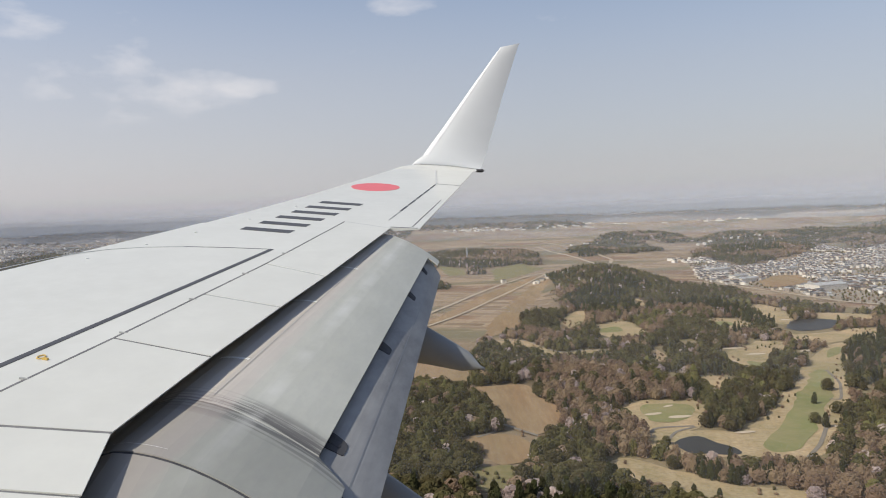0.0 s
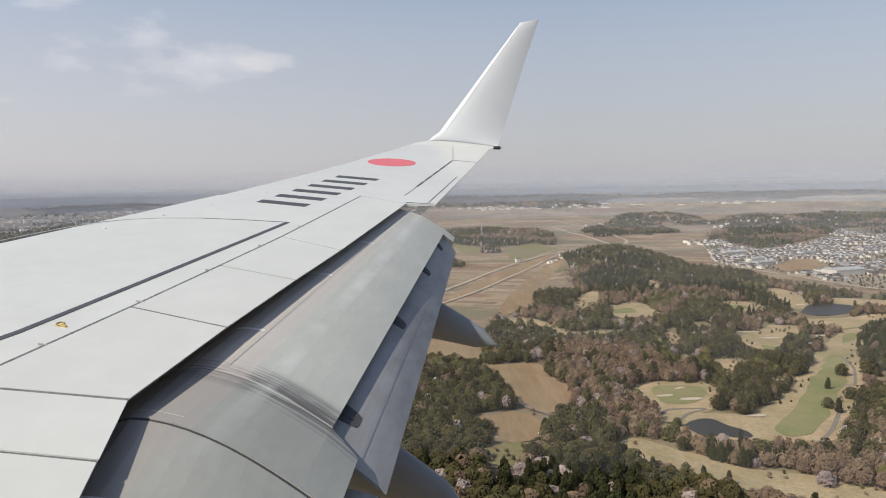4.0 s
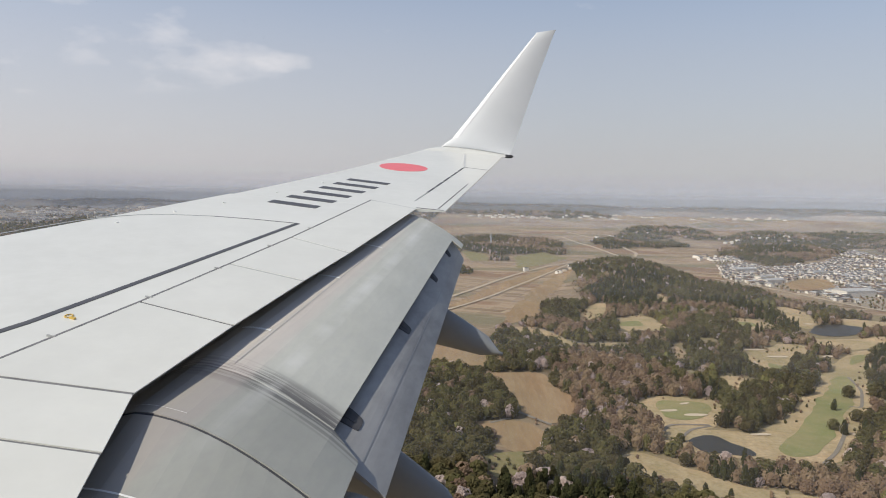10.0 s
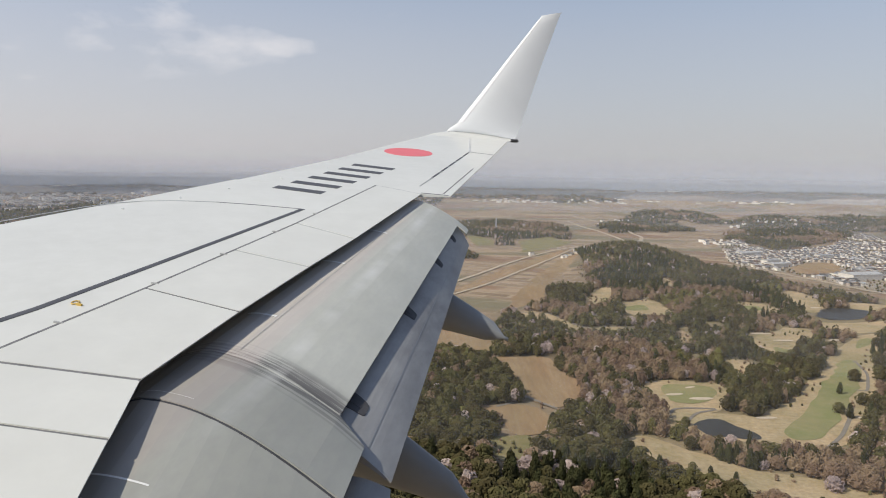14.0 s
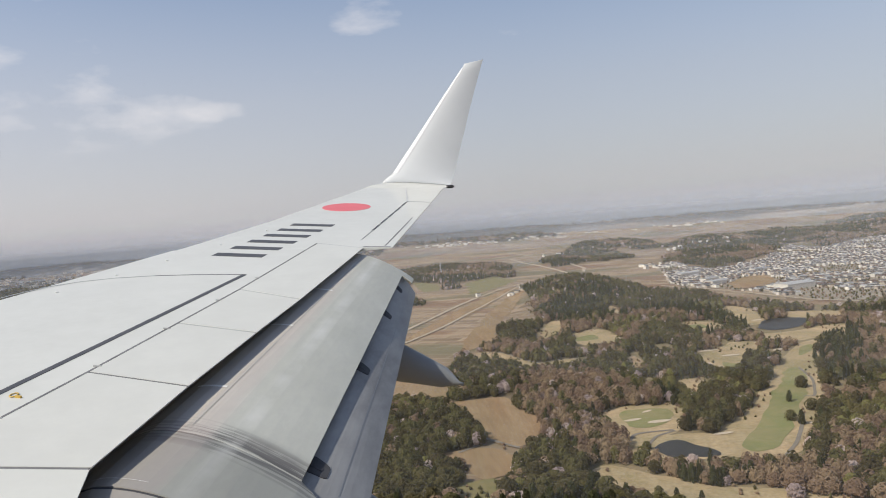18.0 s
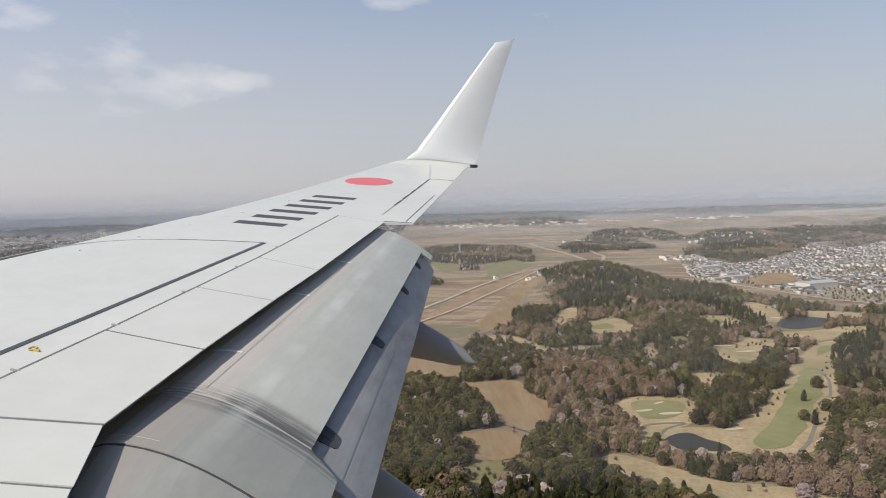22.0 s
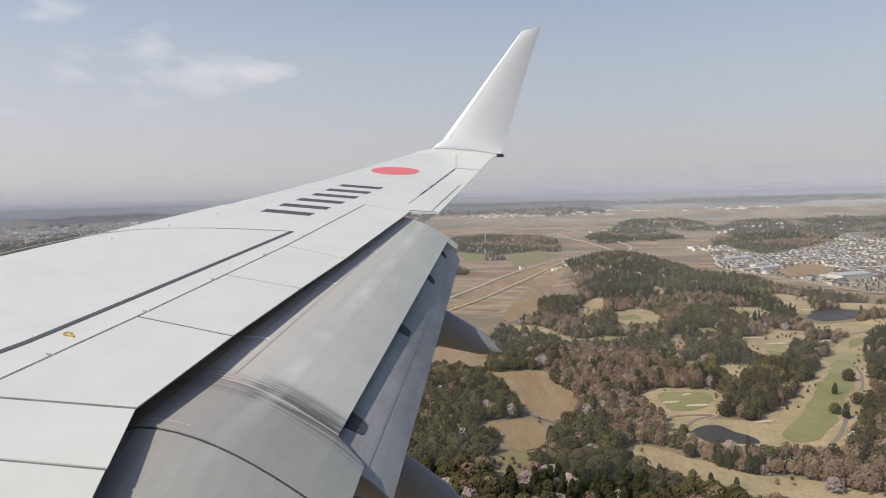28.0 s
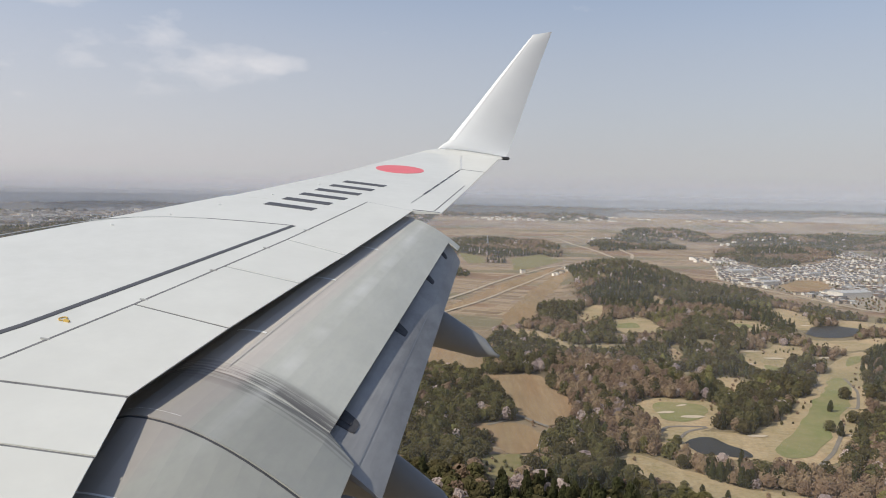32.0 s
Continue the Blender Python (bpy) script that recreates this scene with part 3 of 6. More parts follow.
for a, b in zip(HIN, HIN[1:]):
    strip("hinge_seal", a, b, 0.02, M_LINE, 0.006)
strip("hinge_seal", (-3.40, 1.7), HIN[0], 0.02, M_LINE, 0.006)

# black walkway line, thin chordwise joint, small hinge brackets along the spoilers
strip("walkway_line", (-4.05, 1.7), (-2.881, 4.795), 0.056, M_BLACK, 0.004, label="painted black walkway line")
strip("walkway_line", (-2.881, 4.795), (-1.918, 8.245), 0.054, M_BLACK, 0.004, label="painted black walkway line")
CURVE = ((-1.93, 8.25), (-2.45, 8.27), (-2.9, 8.25), (-3.3, 8.17), (-3.62, 8.03), (-3.86, 7.84), (-4.06, 7.55), (-4.3, 7.08), (-4.55, 6.5), (-5.75, 3.6))
for i, (a, b) in enumerate(zip(CURVE, CURVE[1:])):
    strip("skin_joint", a, b, 0.020 if i < 3 else 0.016, M_LINE if i < 2 else M_FAINT, 0.003)
for f in (0.03, 0.16, 0.30, 0.44, 0.58, 0.72):
    y = 3.6 + f * 6.2
    x = piecewise(HINGE, y)
    strip("hinge_bracket", (x - 0.035, y + 0.008), (x + 0.03, y - 0.006), 0.009, M_FAINT, 0.012)

# yellow rope fitting on the skin
bm = bmesh.new()
rows = []
for i in range(14):
    a = 2 * math.pi * i / 14
    cx, cy = -2.70 + 0.024 * math.cos(a), 4.955 + 0.033 * math.sin(a)
    rows.append([on_skin(cx + 0.005 * math.cos(a) * math.cos(b), cy + 0.005 * math.sin(a) * math.cos(b), 0.006 + 0.004 * math.sin(b)) for b in [2 * math.pi * k / 6 for k in range(6)]])
loft(bm, rows + rows[:1], closed=True, caps=False)
part("tie_ring", bm, M_YELLOW, wing, "small yellow rope ring", smooth=True)
strip("tie_plate", (-2.675, 4.925), (-2.632, 4.913), 0.014, M_YELLOW, 0.014, label="yellow painted plate")

# red disc and the registration marking, drawn as plain bars
bm = bmesh.new()
ring = [Vector((-1.19 + 0.425 * math.cos(a), 13.0 + 0.425 * math.sin(a))) for a in [2 * math.pi * i / 40 for i in range(40)]]
top = [bm.verts.new(on_skin(p.x, p.y, 0.004)) for p in ring]
low = [bm.verts.new(on_skin(p.x, p.y, 0.0005)) for p in ring]
bm.faces.new(top)
for i in range(40):
    bm.faces.new((top[i], low[i], low[(i + 1) % 40], top[(i + 1) % 40]))
part("red_disc", bm, M_RED, wing, "painted red disc")
for i in range(6):
    f = (i + 0.5) / 6
    base = Vector((-2.27, 9.05)).lerp(Vector((-1.50, 11.50)), f)
    fwd = Vector((-0.64, 0.14)).normalized()
    strip("marking_bar", base - fwd * 0.33, base + fwd * 0.33, 0.17, M_BLACK, 0.004, label="charcoal painted marking bar")

# aileron with its tab
strip("aileron_seal", (-0.745, 10.12), (-0.125, 13.568), 0.018, M_FAINT, 0.004)
for k in range(5):
    f0, f1 = 0.20 + k * 0.16, 0.20 + k * 0.16 + 0.125
    a, b = Vector((-0.745, 10.12)), Vector((-0.125, 13.568))
    strip("aileron_hinge", a.lerp(b, f0), a.lerp(b, f1), 0.026, M_BLACK, 0.007)
strip("aileron_end_seal", (-0.125, 13.568), (0.315, 13.45), 0.02, M_LINE, 0.004)
strip("aileron_end_seal", (-0.69, 9.66), (-0.33, 9.63), 0.03, M_LINE, 0.004)
strip("tab_seal", (-0.402, 9.715), (-0.036, 11.843), 0.014, M_LINE, 0.004)
strip("tip_joint", (-0.12, 13.6), (-0.155, 15.4), 0.03, M_LIP, 0.004)
# small white studs on the skin along the leading edge
for y in (7.6, 8.3, 9.0, 9.9, 10.9):
    x = piecewise(LE, y) + 0.72
    bm = bmesh.new()
    bmesh.ops.create_icosphere(bm, subdivisions=1, radius=0.016, matrix=Matrix.Translation(on_skin(x, y, 0.002)) @ Matrix.Diagonal((1.3, 1, 0.6, 1)))
    part("vortex_stud", bm, M_WHITE, wing, smooth=True)


# ---- winglet
def winglet_row(le, te, inward, thick):
    le, te, n = Vector(le), Vector(te), Vector(inward).normalized()
    out, back = [], []
    for i in range(10):
        c = i / 9
        c = c * c * (3 - 2 * c)
        p = le.lerp(te, c)
        t = thick * (2.2 * math.sqrt(c) * (1 - c) + 0.06 * (1 - c) + 0.03)
        out.append(p + n * t * 0.5)
        back.append(p - n * t * 0.5)
    return out + back[::-1]


bm = bmesh.new()
WL = [((-1.21, 15.45, skin_z(-1.21, 15.45) - 0.08), (0.64, 15.45, skin_z(0.64, 15.45) - 0.02), (0, -0.2, 1), 0.10),
      ((-0.95, 15.70, 1.735), (0.72, 15.70, 1.66), (0, -0.2, 0.98), 0.10),
      ((-0.68, 15.93, 1.805), (0.80, 15.93, 1.715), (0, -0.22, 0.97), 0.10),
      ((-0.575, 15.98, 1.92), (0.825, 15.99, 1.755), (0.02, -0.75, 0.6), 0.15),
      ((-0.43, 16.05, 2.03), (0.87, 16.06, 1.87), (0.04, -0.93, 0.35), 0.19),
      ((-0.27, 16.12, 2.27), (0.95, 16.14, 2.10), (0.04, -0.96, 0.27), 0.20),
      ((0.02, 16.20, 2.68), (1.055, 16.22, 2.47), (0.04, -0.97, 0.25), 0.185),
      ((0.62, 16.32, 3.55), (1.345, 16.36, 3.47), (0.04, -0.97, 0.25), 0.14),
      ((1.13, 16.42, 4.28), (1.62, 16.48, 4.35), (0.04, -0.97, 0.25), 0.09),
      ((1.215, 16.44, 4.40), (1.685, 16.50, 4.55), (0.04, -0.97, 0.25), 0.06),
      ((1.275, 16.46, 4.50), (1.71, 16.50, 4.60), (0.04, -0.97, 0.25), 0.02)]
loft(bm, [winglet_row(*r) for r in WL[:3]], closed=True)
part("tip_fairing", bm, M_SKIN, wing)
bm = bmesh.new()
loft(bm, [winglet_row(*r) for r in WL[2:]], closed=True)
bm.normal_update()
for ed in bm.edges:
    if len(ed.link_faces) == 2 and ed.calc_face_angle(0) > 0.7:
        ed.smooth = False
wl_ob = part("winglet", bm, M_WLET, wing, "white upswept blended winglet", smooth=True)
bm = bmesh.new()
loft(bm, [[Vector(le) + Vector((-0.008, -0.006, 0.0))] + [Vector(le).lerp(Vector(te), c) + Vector(n).normalized() * (0.5 * th * (2.2 * math.sqrt(c) * (1 - c) + 0.06 * (1 - c) + 0.03) + 0.003) for c in (0.012, 0.03, 0.055, 0.085)] for le, te, n, th in WL[4:10]])
part("winglet_nose", bm, M_WNOSE, wl_ob, "whiter strip along the winglet leading edge")
# dark strip: root joint, with shade of the fold put into its colour
for off, wide, mat, name, label in ((-0.045, 0.022, M_LIP, "root_lip", "bright lip at the winglet root"), (-0.015, 0.034, M_LINE, "root_joint", "dark joint with painted shade at the winglet root")):
    bm = bmesh.new()
    le, te, up = Vector(WL[2][0]), Vector(WL[2][1]), Vector(WL[2][2]).normalized()
    rows = []
    for j in range(13):
        c = 0.03 + 0.95 * j / 12
        p = le.lerp(te, c) + up * (0.05 * (2.2 * math.sqrt(c) * (1 - c) + 0.06 * (1 - c) + 0.03) + 0.004) + Vector((0, off, off * 0.3))
        rows.append([p, p + Vector((0, wide, wide * 0.3))])
    loft(bm, rows)
    part(name, bm, mat, wl_ob, label)
bm = bmesh.new()
bmesh.ops.create_cube(bm, size=1, matrix=Matrix.Translation((0.79, 15.80, 1.675)) @ Matrix.Diagonal((0.19, 0.09, 0.065, 1)))
bmesh.ops.bevel(bm, geom=bm.edges[:], offset=0.02, segments=2, affect="EDGES")
part("tail_light_housing", bm, M_SEAL, wing, "dark tip light housing")


# ---- flaps
def flap_body(name, leads, tails, bulge, thick, mat, parent=wing, label="", span=14, chord=12, nose=0.0):
    """A flap element: lead and tail lines through the given points, arched between them, with a blunt nose and thin tail."""
    bm = bmesh.new()
    rows = []
    for i in range(span + 1):
        s = i / span * (len(leads) - 1)
        k = min(int(s), len(leads) - 2)
        a = Vector(leads[k]).lerp(Vector(leads[k + 1]), s - k)
        b = Vector(tails[k]).lerp(Vector(tails[k + 1]), s - k)
        ch = b - a
        up = Vector((-ch.z, 0, ch.x)).normalized()
        top, low = [], []
        for j in range(chord + 1):
            c = j / chord
            arch = bulge * ch.length * 4 * c * (1 - c) * (1.25 - 0.5 * c) - nose * ch.length * max(0.0, 1 - c / 0.2) ** 2
            p = a + ch * c + up * arch
            t = thick * ch.length * (1.6 * math.sqrt(max(c, 0.0)) * (1 - c) + 0.10 * (1 - c)) + 0.008
            top.append(p)
            low.append(p - up * t)
        rows.append(top + low[::-1])
    loft(bm, rows, closed=True)
    return part(name, bm, mat, parent, label, smooth=False)


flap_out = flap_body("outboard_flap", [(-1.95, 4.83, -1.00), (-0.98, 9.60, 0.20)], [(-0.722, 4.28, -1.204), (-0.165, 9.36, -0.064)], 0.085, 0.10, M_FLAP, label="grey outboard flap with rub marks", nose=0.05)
def end_row(a, b, c_full, tail):
    """Section through the inner end: the flap's own arch, run out to its cut-off corner."""
    a, b, tail = Vector(a), Vector(b), Vector(tail)
    ch = b - a
    up = Vector((-ch.z, 0, ch.x)).normalized()
    top, low = [], []
    for j in range(15):
        c = j / 14
        if c <= c_full:
            f = c / c_full
            p = a + ch * f + up * (0.085 * ch.length * 4 * f * (1 - f) * (1.25 - 0.5 * f) - 0.05 * ch.length * max(0.0, 1 - f / 0.2) ** 2)
        else:
            p = b.lerp(tail, (c - c_full) / (1 - c_full))
        t = 0.10 * ch.length * (1.6 * math.sqrt(c) * (1 - c) + 0.10 * (1 - c)) + 0.008
        top.append(p)
        low.append(p - up * t)
    return top + low[::-1]


bm = bmesh.new()
inner = end_row((-2.05, 4.13, -1.145), (-0.555, 3.45, -1.385), 1.0, (-0.555, 3.45, -1.385))
outer = end_row((-1.95, 4.826, -1.001), (-0.722, 4.276, -1.205), 12 / 14, (-0.545, 4.10, -1.325))
loft(bm, [[p.lerp(q, i / 6) for p, q in zip(inner, outer)] for i in range(7)], closed=True)
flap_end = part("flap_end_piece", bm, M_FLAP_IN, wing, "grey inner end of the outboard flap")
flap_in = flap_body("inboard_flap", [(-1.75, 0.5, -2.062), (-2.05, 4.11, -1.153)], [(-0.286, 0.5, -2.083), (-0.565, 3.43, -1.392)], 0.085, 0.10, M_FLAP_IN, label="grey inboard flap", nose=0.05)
aft = flap_body("aft_flap", [(-0.86, 4.15, -1.27), (-0.23, 9.32, -0.10)], [(-0.378, 4.05, -1.50), (-0.029, 9.36, -0.351)], 0.07, 0.08, M_AFT, label="darker grey aft flap segment")
flap_body("aft_flap", [(-0.721, 0.5, -2.274), (-0.66, 4.02, -1.47)], [(-0.108, 0.5, -2.486), (-0.378, 4.02, -1.53)], 0.07, 0.08, M_AFT, label="darker grey aft flap segment")

# joint between the two flaps: a dark gap with a bright lip
bm = bmesh.new()
rows = []
for j in range(15):
    c = 0.10 + 0.88 * j / 14
    a, b = Vector((-2.05, 4.12, -1.16)), Vector((-0.56, 3.44, -1.40))
    ch = b - a
    p = a + ch * c + Vector((-ch.z, 0, ch.x)).normalized() * (0.085 * ch.length * 4 * c * (1 - c) * (1.25 - 0.5 * c) - 0.05 * ch.length * max(0.0, 1 - c / 0.2) ** 2)
    rows.append([p + Vector((0, dy, dz)) for dy, dz in ((-0.013, -0.012), (-0.008, 0.007), (0.008, 0.010), (0.012, -0.012))])
loft(bm, rows)
part("flap_gap_seal", bm, M_SEAL, flap_end, "dark gap between flap segments")
bm = bmesh.new()
rows = []
for j in range(13):
    c = 0.40 + 0.58 * j / 12
    a, b = Vector((-2.05, 4.12, -1.16)), Vector((-0.56, 3.44, -1.40))
    ch = b - a
    p = a + ch * c + Vector((-ch.z, 0, ch.x)).normalized() * (0.085 * ch.length * 4 * c * (1 - c) * (1.25 - 0.5 * c) + 0.004)
    rows.append([p + Vector((0, dy, dz)) for dy, dz in ((0.010, -0.010), (0.013, 0.007), (0.034, 0.008), (0.038, -0.010))])
loft(bm, rows)
part("seal_retainer", bm, M_SEALBAND, flap_end, "worn grey strip beside the flap gap")


def flap_point(leads, tails, s, c, bulge=0.085, nose=0.05, up_by=0.0):
    a = Vector(leads[0]).lerp(Vector(leads[1]), s)
    b = Vector(tails[0]).lerp(Vector(tails[1]), s)
    ch = b - a
    up = Vector((-ch.z, 0, ch.x)).normalized()
    return a + ch * c + up * (bulge * ch.length * 4 * c * (1 - c) * (1.25 - 0.5 * c) - nose * ch.length * max(0.0, 1 - c / 0.2) ** 2 + up_by)


AFT_LINE = ([(-0.86, 4.15, -1.27), (-0.23, 9.32, -0.10)], [(-0.378, 4.05, -1.50), (-0.029, 9.36, -0.351)])
OUTF = ([(-1.95, 4.83, -1.00), (-0.98, 9.60, 0.20)], [(-0.722, 4.28, -1.204), (-0.165, 9.36, -0.064)])
INF = ([(-1.85, 1.7, -1.76), (-2.05, 4.11, -1.153)], [(-0.40, 1.7, -1.80), (-0.565, 3.43, -1.392)])
ENF = ([(-2.05, 4.13, -1.145), (-1.95, 4.84, -1.004)], [(-0.555, 3.45, -1.385), (-0.545, 4.10, -1.325)])
# small square tongue at the outer trailing corner of the flap
bm = bmesh.new()
rows = []
for s in (0.962, 0.98, 0.999):
    tail, before = flap_point(*OUTF, s=s, c=0.995), flap_point(*OUTF, s=s, c=0.90)
    run = (tail - before).normalized()
    top = [tail, tail + run * 0.075 + Vector((0, 0, -0.004)), tail + run * 0.15 + Vector((0, 0, -0.014))]
    rows.append(top + [p + Vector((0, 0, -0.012)) for p in top[::-1]])
loft(bm, rows, closed=True)
part("flap_tongue", bm, M_FLAP, flap_out)
# narrow white strips on the flap noses
for (la, lb), s, c0, c1, owner in ((OUTF, 0.14, 0.14, 0.34, flap_out), (OUTF, 0.42, 0.16, 0.36, flap_out), (OUTF, 0.66, 0.18, 0.40, flap_out), (ENF, 0.12, 0.12, 0.36, flap_end), (INF, 0.70, 0.10, 0.40, flap_in), (INF, 0.20, 0.12, 0.36, flap_in)):
    bm = bmesh.new()
    loft(bm, [[flap_point(la, lb, s - 0.003, c0 + (c1 - c0) * j / 8, up_by=0.004), flap_point(la, lb, s + 0.003, c0 + (c1 - c0) * j / 8, up_by=0.004)] for j in range(9)])
    part("rub_strip", bm, M_WHITE, owner, "narrow white strip across the flap nose")
# rivet seam along the outboard flap
bm = bmesh.new()
loft(bm, [[flap_point(*OUTF, s=0.02 + 0.95 * j / 24, c=0.36, up_by=0.0025), flap_point(*OUTF, s=0.02 + 0.95 * j / 24, c=0.3645, up_by=0.0025)] for j in range(25)])
part("flap_seam", bm, M_FAINT, flap_out)
bm = bmesh.new()
loft(bm, [[flap_point(*AFT_LINE, s=0.02 + 0.95 * j / 24, c=0.62, bulge=0.07, nose=0.0, up_by=0.002), flap_point(*AFT_LINE, s=0.02 + 0.95 * j / 24, c=0.635, bulge=0.07, nose=0.0, up_by=0.002)] for j in range(25)])
part("flap_seam", bm, M_FAIR, aft)

# dark slots with carriage ends where the aft flap leaves the main flap
def slot_patch(s0, c0, ds, dc, up_by, lean):
    """A rounded patch lying on the aft flap."""
    bm = bmesh.new()
    rim = []
    for i in range(20):
        a = 2 * math.pi * i / 20
        u, v = (abs(math.cos(a)) ** 0.38) * (1 if math.cos(a) > 0 else -1), (abs(math.sin(a)) ** 0.38) * (1 if math.sin(a) > 0 else -1)
        u *= 1 - 0.18 * v
        rim.append((s0 + ds * u + lean * v, c0 + dc * v))
    mid = bm.verts.new(flap_point(*AFT_LINE, s=s0, c=c0, bulge=0.07, nose=0.0, up_by=up_by))
    top = [bm.verts.new(flap_point(*AFT_LINE, s=s, c=c, bulge=0.07, nose=0.0, up_by=up_by)) for s, c in rim]
    low = [bm.verts.new(flap_point(*AFT_LINE, s=s, c=c, bulge=0.07, nose=0.0, up_by=0.0)) for s, c in rim]
    for i in range(20):
        j = (i + 1) % 20
        bm.faces.new((mid, top[i], top[j]))
        bm.faces.new((top[i], low[i], low[j], top[j]))
    bmesh.ops.recalc_face_normals(bm, faces=bm.faces[:])
    return bm


for s, k in ((0.085, 1.0), (0.405, 0.9), (0.70, 0.8), (0.90, 0.72)):
    slot = part("carriage_slot", slot_patch(s, 0.245, 0.0175 * k, 0.185 * k, 0.005, -0.005), M_SEAL, aft, "dark flap carriage opening")
    part("carriage_arm", slot_patch(s, 0.22, 0.0050 * k, 0.12 * k, 0.008, -0.004), M_SEAL, slot)


# ---- flap track fairings
def fairing(front, mid, tip, r):
    bm = bmesh.new()
    rows = []
    front, mid, tip = Vector(front), Vector(mid), Vector(tip)
    for i in range(15):
        f = min(1.0, i / 13) if i < 14 else 1.0
        c = front.lerp(mid, f).lerp(mid.lerp(tip, f), f)
        rad = r * min(0.35 + 1.9 * f, 1.0, 0.20 + 1.02 * (1 - f)) * (1 if f < 0.999 else 0.25)
        ax = (mid - front).lerp(tip - mid, f).normalized()
        if i == 14:
            c = c + ax * 0.05
        s = ax.cross(Vector((0, 0, 1))).normalized()
        u = s.cross(ax)
        rows.append([c + s * rad * 0.72 * math.cos(a) + u * rad * 1.15 * math.sin(a) for a in [2 * math.pi * k / 18 for k in range(18)]])
    loft(bm, rows, closed=True)
    return part("flap_track_fairing", bm, M_FAIR, wing, "grey canoe-shaped flap track fairing", smooth=True)


fairing((-1.9, 8.1, -0.55), (-0.55, 8.0, -0.88), (0.39, 7.75, -1.245), 0.34)
fairing((-1.9, 5.3, -1.30), (-0.9, 5.2, -1.52), (0.06, 4.95, -1.92), 0.36)
# inner structure behind the flaps, so that no daylight shows through the gap
bm = bmesh.new()
loft(bm, [[(piecewise(TE_IN, y) - 0.75, y, skin_z(-1.5, y) - 0.06), (piecewise(TE_IN, y) - 0.70, y, skin_z(-1.5, y) - 0.40), (piecewise(TE_IN, y) - 0.05, y, skin_z(-1.5, y) - 0.52)] for y in (1.6, 3.9, 5.5, 7.5, 9.5)])
part("flap_cove_wall", bm, M_COVE, wing, "dark primer-painted flap cove")

# ---- the cabin side: a plain shell with the window through which the camera looks
body = holder("airliner_fuselage", WING, "white airliner fuselage side with a cabin window", "aircraft fuselage")


def hull(x, a, r):
    return (x, 0.20 - 1.88 + r * math.cos(a), -0.62 + r * math.sin(a))


xs = [-9.0, -7, -5, -3.5, -2, -1, -0.24, 0.24, 1, 2, 3.5, 5, 7]
ang = [radians(v) for v in (-85, -70, -55, -40, -25, -10, 4, 11.5, 26.5, 36, 50, 65, 80, 95, 110, 130, 150, 170, 190, 210, 230, 250, 275)]
bm = bmesh.new()
outer = [[bm.verts.new(hull(x, a, 1.88)) for a in ang] for x in xs]
inner = [[bm.verts.new(hull(x, a, 1.80)) for a in ang] for x in xs]
hole = (6, 7)
for i in range(len(xs) - 1):
    for j in range(len(ang) - 1):
        if i == hole[0] and j == hole[1]:
            o, n = outer, inner
            for (p, q), (r, s) in (((i, j), (i + 1, j)), ((i + 1, j), (i + 1, j + 1)), ((i + 1, j + 1), (i, j + 1)), ((i, j + 1), (i, j))):
                bm.faces.new((o[p][q], o[r][s], n[r][s], n[p][q]))
            continue
        bm.faces.new((outer[i][j], outer[i + 1][j], outer[i + 1][j + 1], outer[i][j + 1]))
        bm.faces.new((inner[i][j], inner[i][j + 1], inner[i + 1][j + 1], inner[i + 1][j]))
part("hull_skin", bm, M_SKIN, body)

# =====================================================================
# the land below: plan in metres, x along the flight, y away from it
# =====================================================================
FIELDS, WOODS, TRACKS = [], [], []


def field(name, kind, poly):
    FIELDS.append((name, kind, poly))


field("fairway", "dry", [(52, 957), (79, 972), (102, 946), (119, 889), (130, 857), (170, 876), (192, 856), (186, 828), (159, 835), (128, 824), (106, 852), (86, 906), (59, 913)])
field("fairway", "dry", [(176, 1107), (202, 1186), (229, 1186), (209, 1089), (179, 1021), (152, 1008)])
field("fairway", "dry", [(207, 1039), (257, 1086), (269, 1041), (269, 972), (238, 940), (211, 934), (202, 972)])
field("turf", "green", [(213, 1020), (245, 1041), (242, 990), (207, 978)])
field("fairway", "dry", [(307, 1221), (329, 1260), (338, 1236), (322, 1186)])
field("fairway", "dry", [(374, 1067), (408, 1072), (430, 1011), (410, 974), (382, 968), (364, 997)])
field("turf", "green", [(375, 1047), (408, 1040), (395, 996), (372, 1008)])
field("fairway", "dry", [(474, 1155), (503, 1187), (523, 1143), (499, 1065), (490, 1019), (455, 998), (463, 1068)])
field("pond", "dark", [(466, 1005), (504, 1044), (530, 1042), (545, 1016), (509, 960), (472, 944), (451, 959)])
field("fairway", "dry", [(547, 1096), (593, 1084), (614, 1050), (576, 986), (548, 1003), (529, 1039)])
field("fairway", "dry", [(431, 981), (438, 933), (472, 929), (521, 941), (554, 938), (517, 877), (469, 873), (432, 866), (412, 879), (432, 912), (424, 948)])
field("fairway", "dry", [(315, 844), (349, 855), (377, 893), (409, 886), (397, 846), (361, 809), (325, 740), (309, 748), (303, 776)])
field("turf", "green", [(324, 795), (341, 779), (326, 748), (312, 756)])
field("clearing", "sand", [(229, 836), (251, 865), (248, 819), (238, 788), (225, 794)])
field("fairway", "dry", [(245, 728), (260, 724), (279, 731), (281, 706), (252, 669), (237, 658), (247, 703)])
